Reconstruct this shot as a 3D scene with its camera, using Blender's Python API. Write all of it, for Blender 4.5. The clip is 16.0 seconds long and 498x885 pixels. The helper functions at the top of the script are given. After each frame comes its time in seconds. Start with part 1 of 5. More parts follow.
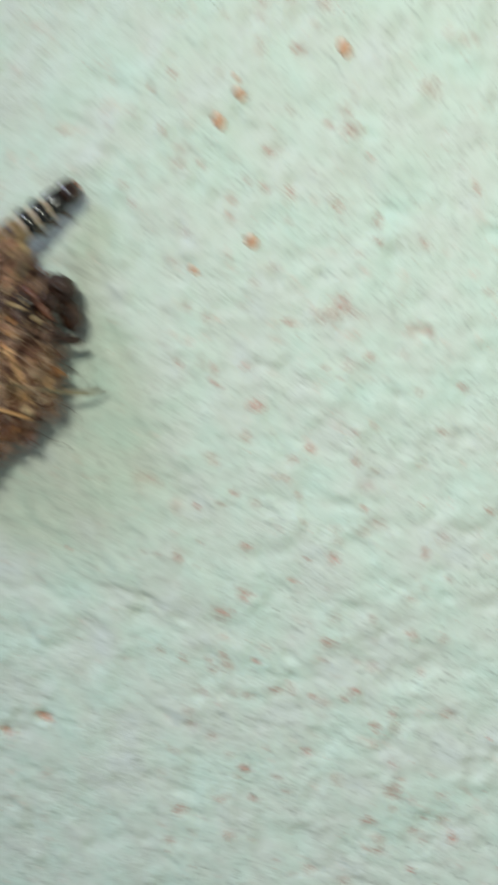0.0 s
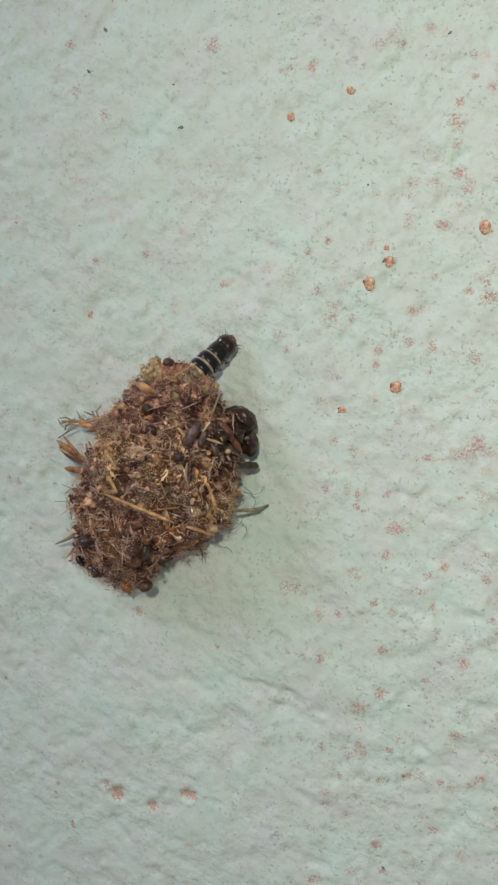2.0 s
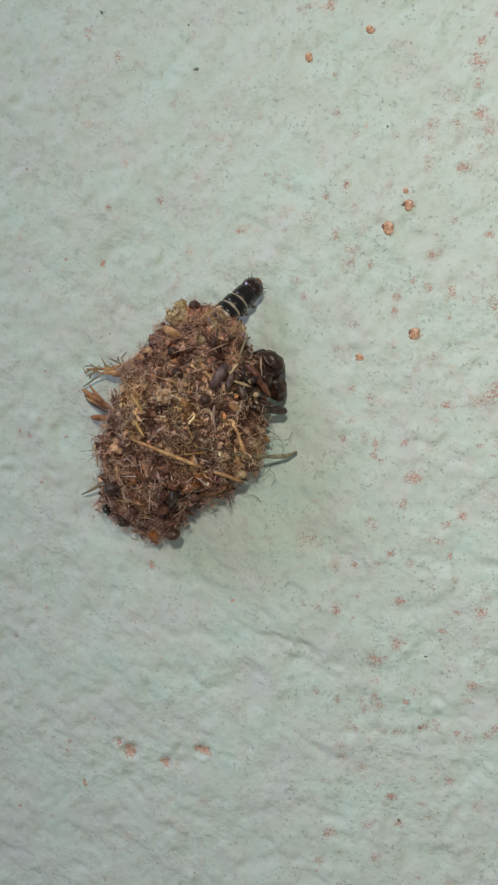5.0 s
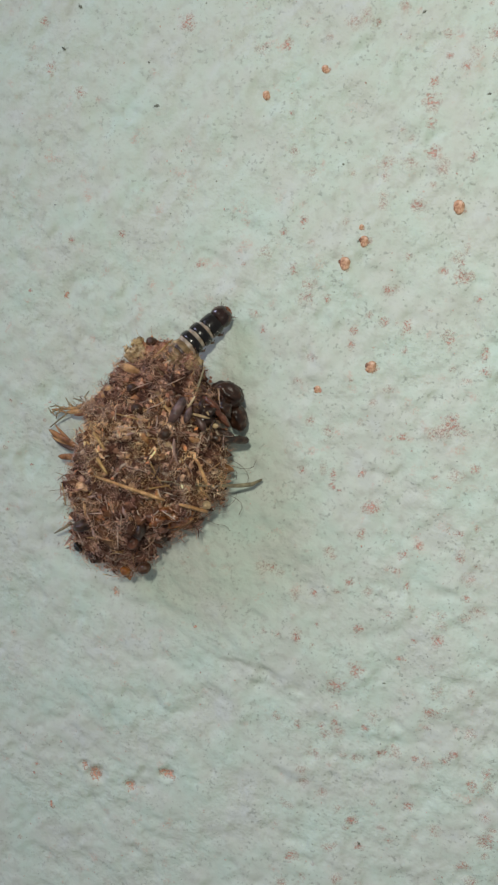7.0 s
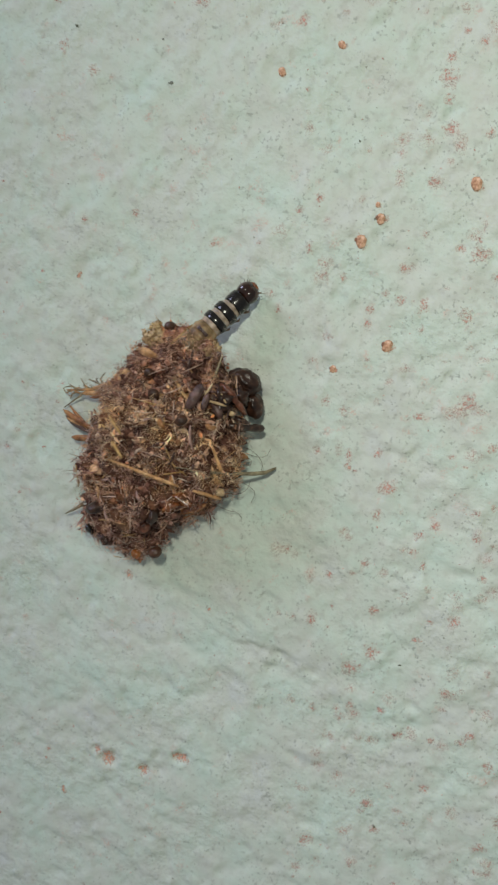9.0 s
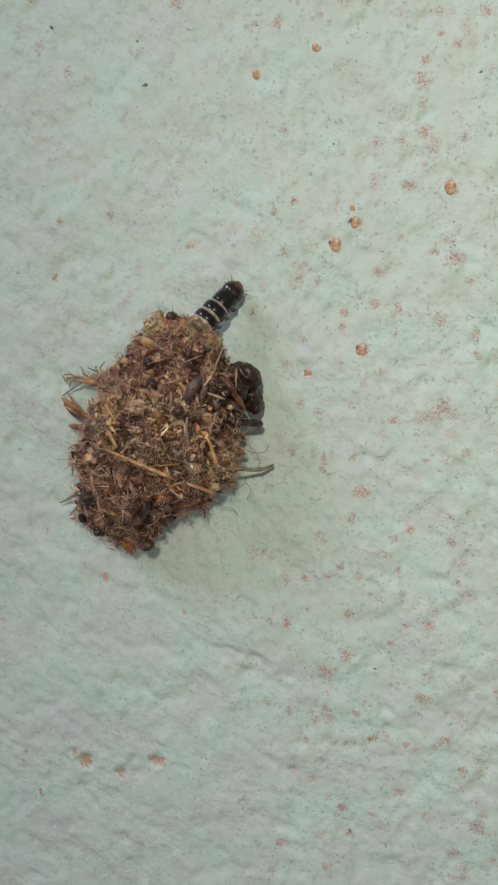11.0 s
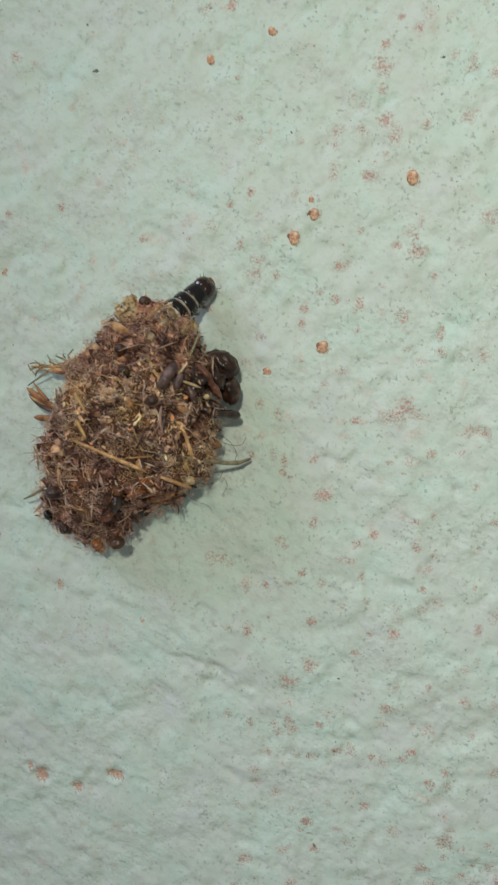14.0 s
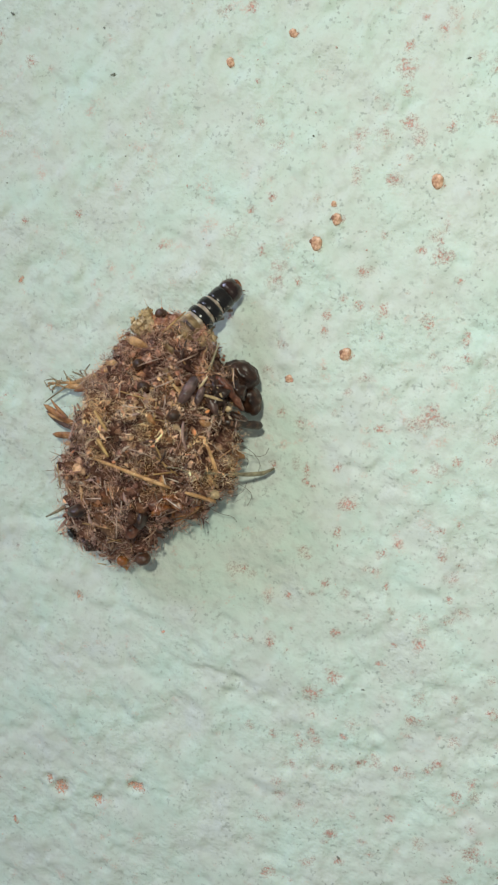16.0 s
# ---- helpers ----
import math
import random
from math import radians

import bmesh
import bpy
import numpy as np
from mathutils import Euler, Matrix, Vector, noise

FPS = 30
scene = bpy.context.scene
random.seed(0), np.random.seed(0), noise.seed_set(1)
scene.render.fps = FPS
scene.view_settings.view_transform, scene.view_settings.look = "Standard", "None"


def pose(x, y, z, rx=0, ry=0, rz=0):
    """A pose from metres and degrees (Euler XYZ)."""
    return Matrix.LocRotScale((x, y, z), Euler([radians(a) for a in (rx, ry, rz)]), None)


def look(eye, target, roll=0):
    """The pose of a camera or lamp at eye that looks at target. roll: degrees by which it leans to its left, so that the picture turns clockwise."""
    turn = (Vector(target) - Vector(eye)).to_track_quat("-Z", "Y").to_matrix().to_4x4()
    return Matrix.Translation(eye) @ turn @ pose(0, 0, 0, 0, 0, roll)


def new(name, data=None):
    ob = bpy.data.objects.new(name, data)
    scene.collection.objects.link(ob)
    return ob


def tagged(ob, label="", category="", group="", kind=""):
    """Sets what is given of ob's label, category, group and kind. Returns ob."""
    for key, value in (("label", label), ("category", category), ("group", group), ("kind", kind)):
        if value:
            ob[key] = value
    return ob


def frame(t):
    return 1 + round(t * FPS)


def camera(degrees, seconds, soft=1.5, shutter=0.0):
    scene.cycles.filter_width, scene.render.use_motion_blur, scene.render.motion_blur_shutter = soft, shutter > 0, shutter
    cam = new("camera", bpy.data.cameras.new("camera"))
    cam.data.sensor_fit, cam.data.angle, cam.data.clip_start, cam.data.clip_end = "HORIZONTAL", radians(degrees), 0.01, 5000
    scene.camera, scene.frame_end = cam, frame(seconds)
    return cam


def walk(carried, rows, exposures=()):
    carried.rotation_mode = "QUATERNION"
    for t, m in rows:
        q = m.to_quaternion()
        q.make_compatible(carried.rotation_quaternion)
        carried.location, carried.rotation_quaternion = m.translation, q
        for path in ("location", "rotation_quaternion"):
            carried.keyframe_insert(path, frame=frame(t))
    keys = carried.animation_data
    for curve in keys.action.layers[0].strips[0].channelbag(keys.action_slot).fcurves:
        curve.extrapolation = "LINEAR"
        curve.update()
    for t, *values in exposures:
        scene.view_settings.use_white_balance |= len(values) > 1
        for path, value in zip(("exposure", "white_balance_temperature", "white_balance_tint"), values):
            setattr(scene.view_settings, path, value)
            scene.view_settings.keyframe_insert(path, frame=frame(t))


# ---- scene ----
# The wall's own frame: u to the right, v up the wall, w out of it, in millimetres.
MM = 0.001
WALL = Matrix.Rotation(radians(90), 4, "X")


def wall_pose(u, v, w, rx=0, ry=0, rz=0):
    return WALL @ pose(u * MM, v * MM, w * MM, rx, ry, rz)


# ---- camera ----
cam = camera(37, 16.0, soft=2.3, shutter=0.9)
PATH = [
    (0, wall_pose(5.49, -5.55, 30.47, -8.28, 12.83, -0.28)),
    (0.04, wall_pose(5.16, -5.26, 30.86, -8.12, 13.02, -0.22)),
    (0.1, wall_pose(3.99, -4.33, 32.31, -7.52, 13.67, -0.02)),
    (0.2, wall_pose(2.92, -2.39, 33.72, -7.77, 12.97, 0.21)),
    (0.3, wall_pose(0.79, -0.76, 34.93, -7.84, 12.82, -0.19)),
    (0.4, wall_pose(-1.03, 0.01, 35.44, -7.93, 12.88, -0.37)),
    (0.5, wall_pose(-2.02, 0.35, 35.55, -8.33, 12.98, -0.25)),
    (1, wall_pose(-3.85, -0.97, 36.58, -8.49, 12.62, -0.40)),
    (1.5, wall_pose(-3.14, -0.22, 35.18, -8.32, 12.48, -0.29)),
    (2, wall_pose(-0.56, 0.55, 35.19, -8.08, 12.39, -0.13)),
    (2.5, wall_pose(-1.22, -0.66, 35.18, -8.08, 12.52, -0.17)),
    (3, wall_pose(-2.45, -1.23, 35.47, -8.25, 12.04, -0.29)),
    (5.3, wall_pose(-1.82, -1.54, 35.35, -8.70, 11.41, -0.08)),
    (5.5, wall_pose(-2.05, -1.38, 35.40, -8.66, 11.27, -0.09)),
    (6, wall_pose(-0.79, 0.03, 35.57, -8.69, 11.43, -0.05)),
    (6.5, wall_pose(0.11, 0.22, 35.55, -8.68, 11.34, 0.05)),
    (7, wall_pose(0.00, 0.00, 35.27, -8.69, 11.43, 0.00)),
    (7.5, wall_pose(-0.35, -0.01, 35.32, -8.74, 11.27, -0.02)),
    (8, wall_pose(-0.00, -0.37, 35.06, -8.71, 11.29, -0.00)),
    (8.5, wall_pose(0.46, -0.33, 34.76, -8.80, 11.25, 0.05)),
    (9, wall_pose(-0.85, -0.87, 35.34, -8.86, 11.22, -0.06)),
    (9.2, wall_pose(-0.86, -0.05, 35.78, -8.94, 11.36, -0.10)),
    (11.3, wall_pose(0.33, -0.75, 34.97, -8.87, 11.14, 0.04)),
    (11.5, wall_pose(-0.67, 0.06, 35.20, -8.99, 11.21, -0.01)),
    (12, wall_pose(-0.55, -0.10, 36.10, -9.19, 11.09, -0.04)),
    (12.5, wall_pose(0.63, 1.59, 35.54, -9.05, 11.34, -0.02)),
    (13, wall_pose(1.42, 0.25, 34.28, -9.08, 11.06, 0.00)),
    (13.5, wall_pose(1.56, -0.44, 33.68, -9.01, 11.18, 0.02)),
    (14, wall_pose(1.60, -0.78, 33.32, -9.00, 10.60, 0.01)),
    (14.4, wall_pose(1.79, -1.34, 33.21, -8.76, 10.56, -0.06)),
    (14.5, wall_pose(0.04, -0.48, 34.46, -8.89, 10.64, -0.16)),
    (14.6, wall_pose(-0.26, 0.08, 34.04, -9.16, 10.44, -0.13)),
    (14.7, wall_pose(1.29, -0.47, 33.57, -9.21, 10.24, -0.02)),
    (14.8, wall_pose(2.31, -0.49, 33.30, -9.09, 10.19, -0.06)),
    (14.9, wall_pose(2.98, -0.30, 33.28, -8.98, 10.93, -0.20)),
    (15, wall_pose(2.12, 0.02, 33.50, -8.99, 10.71, -0.22)),
    (15.2, wall_pose(2.29, 0.02, 33.32, -9.32, 10.49, -0.32)),
    (15.3, wall_pose(1.26, -1.40, 34.04, -8.58, 10.93, -0.25)),
    (15.4, wall_pose(-1.19, -1.44, 33.86, -8.82, 11.19, -0.43)),
    (15.5, wall_pose(-2.47, -1.17, 33.63, -9.67, 10.63, -0.54)),
    (15.8, wall_pose(0.53, -1.75, 32.63, -8.98, 11.08, -0.33)),
    (15.9, wall_pose(0.21, -1.17, 32.83, -9.21, 10.63, -0.48)),
    (15.96, wall_pose(0.62, -0.38, 32.88, -9.32, 10.77, -0.42)),
    (16, wall_pose(0.65, -0.32, 32.88, -9.32, 10.77, -0.42)),
]
EXPOSURES = [
    (0.0, 0.28, 6300, 3), (0.5, -0.01, 6050, 4), (1.0, 0.22, 6250, 9), (1.5, 0.26, 6500, 10), (2.0, 0.02, 6500, 11), (2.5, -0.08, 6500, 11),
    (3.0, -0.07, 6500, 11), (5.3, -0.05, 6500, 11), (6.0, -0.09, 6500, 11), (7.0, -0.05, 6500, 11), (9.0, -0.09, 6500, 9), (11.5, -0.11, 6500, 9), (12.0, -0.11, 6500, 11), (12.5, -0.06, 6500, 11), (13.5, -0.06, 6500, 8), (14.0, -0.08, 6450, 5),
    (14.5, -0.18, 6300, 4), (15.0, -0.13, 6350, 4), (15.5, -0.05, 6400, 5), (16.0, 0.26, 6400, 5),
]
walk(cam, PATH, EXPOSURES)

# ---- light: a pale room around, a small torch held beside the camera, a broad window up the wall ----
world = bpy.data.worlds.new("room_light")
scene.world = world
world.use_nodes = True
world.node_tree.nodes["Background"].inputs["Color"].default_value = (0.90, 0.985, 0.985, 1)
world.node_tree.nodes["Background"].inputs["Strength"].default_value = 0.235


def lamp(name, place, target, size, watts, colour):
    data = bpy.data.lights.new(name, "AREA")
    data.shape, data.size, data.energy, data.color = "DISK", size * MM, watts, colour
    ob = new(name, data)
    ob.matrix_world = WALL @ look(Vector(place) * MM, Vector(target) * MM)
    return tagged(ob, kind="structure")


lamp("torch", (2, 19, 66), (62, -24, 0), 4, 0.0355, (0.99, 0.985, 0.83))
lamp("window_light", (-1200, 1320, 900), (-8, -8, 0), 690, 15.75, (0.67, 0.70, 1.0))


# ---- materials ----
def material(name, roughness=0.7, specular=0.4, bump=0.0, bump_scale=4000, coat=0.0):
    m = bpy.data.materials.new(name)
    m.use_nodes = True
    n, k = m.node_tree.nodes, m.node_tree.links
    b = n["Principled BSDF"]
    b.inputs["Roughness"].default_value = roughness
    b.inputs["Specular IOR Level"].default_value = specular
    b.inputs["Coat Weight"].default_value = coat
    b.inputs["Coat Roughness"].default_value = 0.15
    co = n.new("ShaderNodeTexCoord")
    if bump:
        t = n.new("ShaderNodeTexNoise")
        t.inputs["Scale"].default_value, t.inputs["Detail"].default_value = bump_scale, 4
        k.new(co.outputs["Object"], t.inputs["Vector"])
        u = n.new("ShaderNodeBump")
        u.inputs["Strength"].default_value, u.inputs["Distance"].default_value = bump, 0.0001
        k.new(t.outputs["Fac"], u.inputs["Height"])
        k.new(u.outputs["Normal"], b.inputs["Normal"])
    return m, n, k, b, co


def ramp(n, stops, mode="LINEAR"):
    r = n.new("ShaderNodeValToRGB")
    r.color_ramp.interpolation = mode
    e = r.color_ramp.elements
    while len(e) < len(stops):
        e.new(0.5)
    for el, (p, c) in zip(e, stops):
        el.position, el.color = p, (*c, 1)
    return r


def noise_tex(n, k, co, scale, detail=4, rough=0.55, stretch=None, output="Object"):
    t = n.new("ShaderNodeTexNoise")
    t.inputs["Scale"].default_value, t.inputs["Detail"].default_value, t.inputs["Roughness"].default_value = scale, detail, rough
    if stretch:
        turn, mp = n.new("ShaderNodeMapping"), n.new("ShaderNodeMapping")
        mp.inputs["Scale"].default_value, turn.inputs["Rotation"].default_value = stretch[0], stretch[1]
        k.new(co.outputs[output], turn.inputs["Vector"])
        k.new(turn.outputs["Vector"], mp.inputs["Vector"])
        k.new(mp.outputs["Vector"], t.inputs["Vector"])
    else:
        k.new(co.outputs[output], t.inputs["Vector"])
    return t


def mix(n, k, fac, a, b, blend="MIX"):
    m = n.new("ShaderNodeMix")
    m.data_type, m.blend_type = "RGBA", blend
    for sock, v in ((m.inputs[0], fac), (m.inputs[6], a), (m.inputs[7], b)):
        if isinstance(v, (int, float)):
            sock.default_value = v
        elif isinstance(v, tuple):
            sock.default_value = (*v, 1)
        else:
            k.new(v, sock)
    return m.outputs[2]


MINT, MINT_PALE, MINT_GREY, MINT_LILAC = (0.582, 0.652, 0.576), (0.556, 0.668, 0.590), (0.588, 0.622, 0.558), (0.594, 0.628, 0.60)
BRICK_PALE = (0.62, 0.40, 0.33)


def wall_paint():
    m, n, k, b, co = material("mint_wall_paint", 0.62, 0.3)
    col = ramp(n, [(0.30, MINT_LILAC), (0.42, MINT_GREY), (0.54, MINT), (0.70, MINT_PALE)])
    k.new(noise_tex(n, k, co, 330, 4, 0.6).outputs["Fac"], col.inputs["Fac"])
    # rubbed spots where the old terracotta coat shows faintly
    spots = noise_tex(n, k, co, 1150, 2, 0.5)
    area = noise_tex(n, k, co, 95, 2)
    add = n.new("ShaderNodeMath")
    add.operation = "MULTIPLY_ADD"
    k.new(area.outputs["Fac"], add.inputs[0])
    add.inputs[1].default_value = 0.35
    k.new(spots.outputs["Fac"], add.inputs[2])
    mask = ramp(n, [(0.80, (0, 0, 0)), (0.93, (0.60, 0.60, 0.60))])
    k.new(add.outputs[0], mask.inputs["Fac"])
    stipple = ramp(n, [(0.48, (0.10, 0.10, 0.10)), (0.57, (1, 1, 1))])
    k.new(noise_tex(n, k, co, 9500, 3, 0.6).outputs["Fac"], stipple.inputs["Fac"])
    broken = mix(n, k, 1.0, mask.outputs["Color"], stipple.outputs["Color"], "MULTIPLY")
    c1 = mix(n, k, broken, col.outputs["Color"], BRICK_PALE)
    # grey dust caught in the pores, in loose clusters, more of it where the coat is rubbed
    dust = ramp(n, [(0.565, (0, 0, 0)), (0.665, (0.62, 0.62, 0.62))])
    k.new(noise_tex(n, k, co, 5200, 3, 0.6).outputs["Fac"], dust.inputs["Fac"])
    lumps = ramp(n, [(0.43, (0.12, 0.12, 0.12)), (0.58, (1, 1, 1))])
    k.new(noise_tex(n, k, co, 820, 3, 0.55).outputs["Fac"], lumps.inputs["Fac"])
    dusty = mix(n, k, 1.0, dust.outputs["Color"], lumps.outputs["Color"], "MULTIPLY")
    split, side = n.new("ShaderNodeSeparateXYZ"), n.new("ShaderNodeMapRange")
    k.new(co.outputs["Object"], split.inputs[0])
    k.new(split.outputs["X"], side.inputs["Value"])
    for sock, v in zip(("From Min", "From Max", "To Min", "To Max"), (-0.016, 0.0, 0.6, 1.0)):
        side.inputs[sock].default_value = v
    dusty = mix(n, k, 1.0, dusty, side.outputs["Result"], "MULTIPLY")
    c2 = mix(n, k, dusty, c1, (0.24, 0.255, 0.225))
    # soft smudges of grime
    smudge = ramp(n, [(0.53, (0, 0, 0)), (0.68, (0.22, 0.22, 0.22))])
    k.new(noise_tex(n, k, co, 2100, 2, 0.5).outputs["Fac"], smudge.inputs["Fac"])
    c2 = mix(n, k, smudge.outputs["Color"], c2, (0.36, 0.34, 0.30))
    k.new(c2, b.inputs["Base Color"])
    fine = noise_tex(n, k, co, 1500, 4, 0.55, ((0.95, 1.12, 1.0), (0, 0, radians(40))))
    u = n.new("ShaderNodeBump")
    u.inputs["Distance"].default_value = 0.00024
    rubbed = ramp(n, [(0.38, (0.25, 0.25, 0.25)), (0.62, (0.75, 0.75, 0.75))])
    k.new(noise_tex(n, k, co, 260, 3).outputs["Fac"], rubbed.inputs["Fac"])
    k.new(rubbed.outputs["Color"], u.inputs["Strength"])
    k.new(fine.outputs["Fac"], u.inputs["Height"])
    k.new(u.outputs["Normal"], b.inputs["Normal"])
    return m


def worn_paint(name, brick, gain):
    """The old red coat in a rubbed spot: a stipple of small bare points in a faint rubbed patch."""
    m, n, k, b, co = material(name, 0.75, 0.25, 0.4, 5000)
    shift = n.new("ShaderNodeVectorMath")
    shift.operation = "ADD"
    k.new(co.outputs["Object"], shift.inputs[0])
    k.new(n.new("ShaderNodeObjectInfo").outputs["Random"], shift.inputs[1])

    def grainy(scale):
        t = n.new("ShaderNodeTexNoise")
        t.inputs["Scale"].default_value, t.inputs["Detail"].default_value, t.inputs["Roughness"].default_value = scale, 4, 0.65
        k.new(shift.outputs[0], t.inputs["Vector"])
        return t.outputs["Fac"]

    def sums(op, a, x, y=0.0, clamp=False):
        s = n.new("ShaderNodeMath")
        s.operation, s.use_clamp = op, clamp
        for sock, v in zip(s.inputs, (a, x, y)):
            if isinstance(v, (int, float)):
                sock.default_value = v
            else:
                k.new(v, sock)
        return s.outputs[0]

    # the wear is deepest amid the spot: generated coordinates run from 0 to 1 over it
    flat = n.new("ShaderNodeVectorMath")
    flat.operation = "MULTIPLY"
    k.new(co.outputs["Generated"], flat.inputs[0])
    flat.inputs[1].default_value = (1, 1, 0)
    off = n.new("ShaderNodeVectorMath")
    off.operation = "DISTANCE"
    k.new(flat.outputs[0], off.inputs[0])
    off.inputs[1].default_value = (0.5, 0.5, 0)
    fade = sums("MULTIPLY_ADD", sums("MULTIPLY_ADD", off.outputs["Value"], -1.5, grainy(3600)), 2.2, -0.15, True)
    points = ramp(n, [(0.47, (0.14, 0.14, 0.14)), (0.56, (0.9, 0.9, 0.9))])
    k.new(grainy(9500), points.inputs["Fac"])
    k.new(sums("MULTIPLY", sums("MULTIPLY", fade, points.outputs["Color"]), gain, 0, True), b.inputs["Alpha"])
    c = ramp(n, [(0.40, brick), (0.56, brick), (0.64, tuple(0.45 * x for x in brick))])
    k.new(grainy(6000), c.inputs["Fac"])
    k.new(c.outputs["Color"], b.inputs["Base Color"])
    return m


def mottled(name, stops, scale=3000, roughness=0.7, specular=0.4, bump=0.4, coat=0.0, per=None, mode="LINEAR", sheen=0.0, transmit=0.0, zones=False):
    """Colours from noise, or from a random number per piece or per island, with fine grain over them."""
    m, n, k, b, co = material(name, roughness, specular, bump, scale * 1.7, coat)
    r = ramp(n, stops, mode)
    if per == "object":
        src = n.new("ShaderNodeObjectInfo").outputs["Random"]
    elif per == "island":
        src = n.new("ShaderNodeNewGeometry").outputs["Random Per Island"]
    else:
        src = noise_tex(n, k, co, scale, 4).outputs["Fac"]
    k.new(src, r.inputs["Fac"])
    grain = noise_tex(n, k, co, scale * 1.3, 4, 0.65)
    g = ramp(n, [(0.3, (0.52, 0.48, 0.46)), (0.7, (1.25, 1.25, 1.25))])
    k.new(grain.outputs["Fac"], g.inputs["Fac"])
    tone = mix(n, k, 1.0, r.outputs["Color"], g.outputs["Color"], "MULTIPLY")
    if zones:
        z = ramp(n, [(0.30, (0.26, 0.20, 0.18)), (0.38, (0.62, 0.50, 0.47)), (0.46, (1.00, 0.87, 0.88)), (0.53, (1.34, 1.24, 1.14)), (0.60, (1.50, 1.37, 1.07)), (0.69, (1.38, 1.03, 0.72))])
        k.new(noise_tex(n, k, co, 820, 3).outputs["Fac"], z.inputs["Fac"])
        tone = mix(n, k, 1.0, tone, z.outputs["Color"], "MULTIPLY")
    k.new(tone, b.inputs["Base Color"])
    b.inputs["Sheen Weight"].default_value = sheen
    if transmit:
        b.inputs["Subsurface Weight"].default_value = transmit
        b.inputs["Subsurface Radius"].default_value = (0.0004, 0.0002, 0.0001)
        b.inputs["Subsurface Scale"].default_value = 1.0
    return m


M_WALL = wall_paint()
M_GRAIN = mottled("terracotta_grain", [(0.30, (0.42, 0.21, 0.13)), (0.42, (0.64, 0.36, 0.23)), (0.60, (0.71, 0.45, 0.31)), (0.74, (0.76, 0.57, 0.46))], 1700, 0.85, 0.2, 0.35)
M_GRAIN_DARK = mottled("dark_terracotta", [(0.3, (0.20, 0.11, 0.08)), (0.7, (0.44, 0.24, 0.16))], 2600, 0.85, 0.2, 0.4)
M_WORN = worn_paint("worn_red_paint", (0.66, 0.35, 0.29), 1.05)
M_FAINT = worn_paint("faint_red_paint", (0.68, 0.40, 0.34), 0.6)
M_WORN_STRONG = worn_paint("worn_terracotta_paint", (0.64, 0.29, 0.20), 1.5)
M_WORN_BARE = worn_paint("bare_terracotta_paint", (0.68, 0.36, 0.26), 2.2)
M_DIRT = mottled("dark_dirt", [(0.3, (0.12, 0.13, 0.10)), (0.7, (0.32, 0.34, 0.28))], 5000, 0.9, 0.2, 0.5)
M_SOOT = mottled("grey_dust", [(0.3, (0.30, 0.32, 0.28)), (0.7, (0.48, 0.50, 0.45))], 5000, 0.9, 0.2, 0.4)
M_DUST = mottled("reddish_dust", [(0.3, (0.58, 0.36, 0.29)), (0.7, (0.68, 0.48, 0.41))], 5000, 0.9, 0.2, 0.4)
# coloured dark, so that gaps between the clumps look shaded
M_SILK = mottled("brown_silk", [(0.3, (0.04, 0.02, 0.014)), (0.5, (0.10, 0.05, 0.034)), (0.7, (0.20, 0.11, 0.08))], 2400, 0.85, 0.2, 0.8, zones=True)
def dull(colours, grey):
    """The colours, some way towards a greyish mauve of the same lightness."""
    made = []
    for c in colours:
        y = 0.3 * c[0] + 0.59 * c[1] + 0.11 * c[2]
        made.append(tuple(x + (y * g - x) * grey for x, g in zip(c, (1.14, 0.96, 0.90))))
    return made


def wool(name, *colours):
    colours = dull(colours, 0.16)
    return mottled(name, [(i / (len(colours) - 1), x) for i, x in enumerate(colours)], 2500, 0.26, 0.6, 0.0, per="island", zones=True)


M_WOOLS = [wool("pink_brown_wool", (0.124, 0.052, 0.033), (0.423, 0.206, 0.129), (0.754, 0.428, 0.280), (0.800, 0.654, 0.466)),
           wool("beige_wool", (0.159, 0.080, 0.043), (0.653, 0.403, 0.222), (0.800, 0.592, 0.373), (0.800, 0.800, 0.606)),
           wool("mauve_wool", (0.106, 0.047, 0.036), (0.363, 0.196, 0.148), (0.679, 0.416, 0.326), (0.800, 0.680, 0.548))]
M_FUZZ = [wool("pink_fuzz", (0.458, 0.247, 0.164), (0.686, 0.437, 0.312), (0.800, 0.589, 0.443)), wool("cream_fuzz", (0.562, 0.380, 0.246), (0.749, 0.570, 0.394), (0.800, 0.684, 0.508)),
          wool("mauve_fuzz", (0.416, 0.247, 0.189), (0.645, 0.437, 0.344), (0.790, 0.589, 0.476))]
M_HAIR = mottled("pale_silk_hair", [(0.3, (0.22, 0.18, 0.14)), (0.7, (0.42, 0.38, 0.32))], 2500, 0.5, 0.5, 0.0)
def crumbs(name, *colours):
    colours = dull(colours, 0.18)
    return mottled(name, [(i / len(colours), c) for i, c in enumerate(colours)], 3500, 0.30, 0.5, 0.5, per="island", mode="CONSTANT", zones=True)


def wad(name, *colours):
    """Felted silk: a tone for each clump, streaked by its threads."""
    colours = dull(colours, 0.16)
    return mottled(name, [(i / (len(colours) - 1), x) for i, x in enumerate(colours)], 5200, 0.75, 0.15, 1.0, per="island", zones=True)


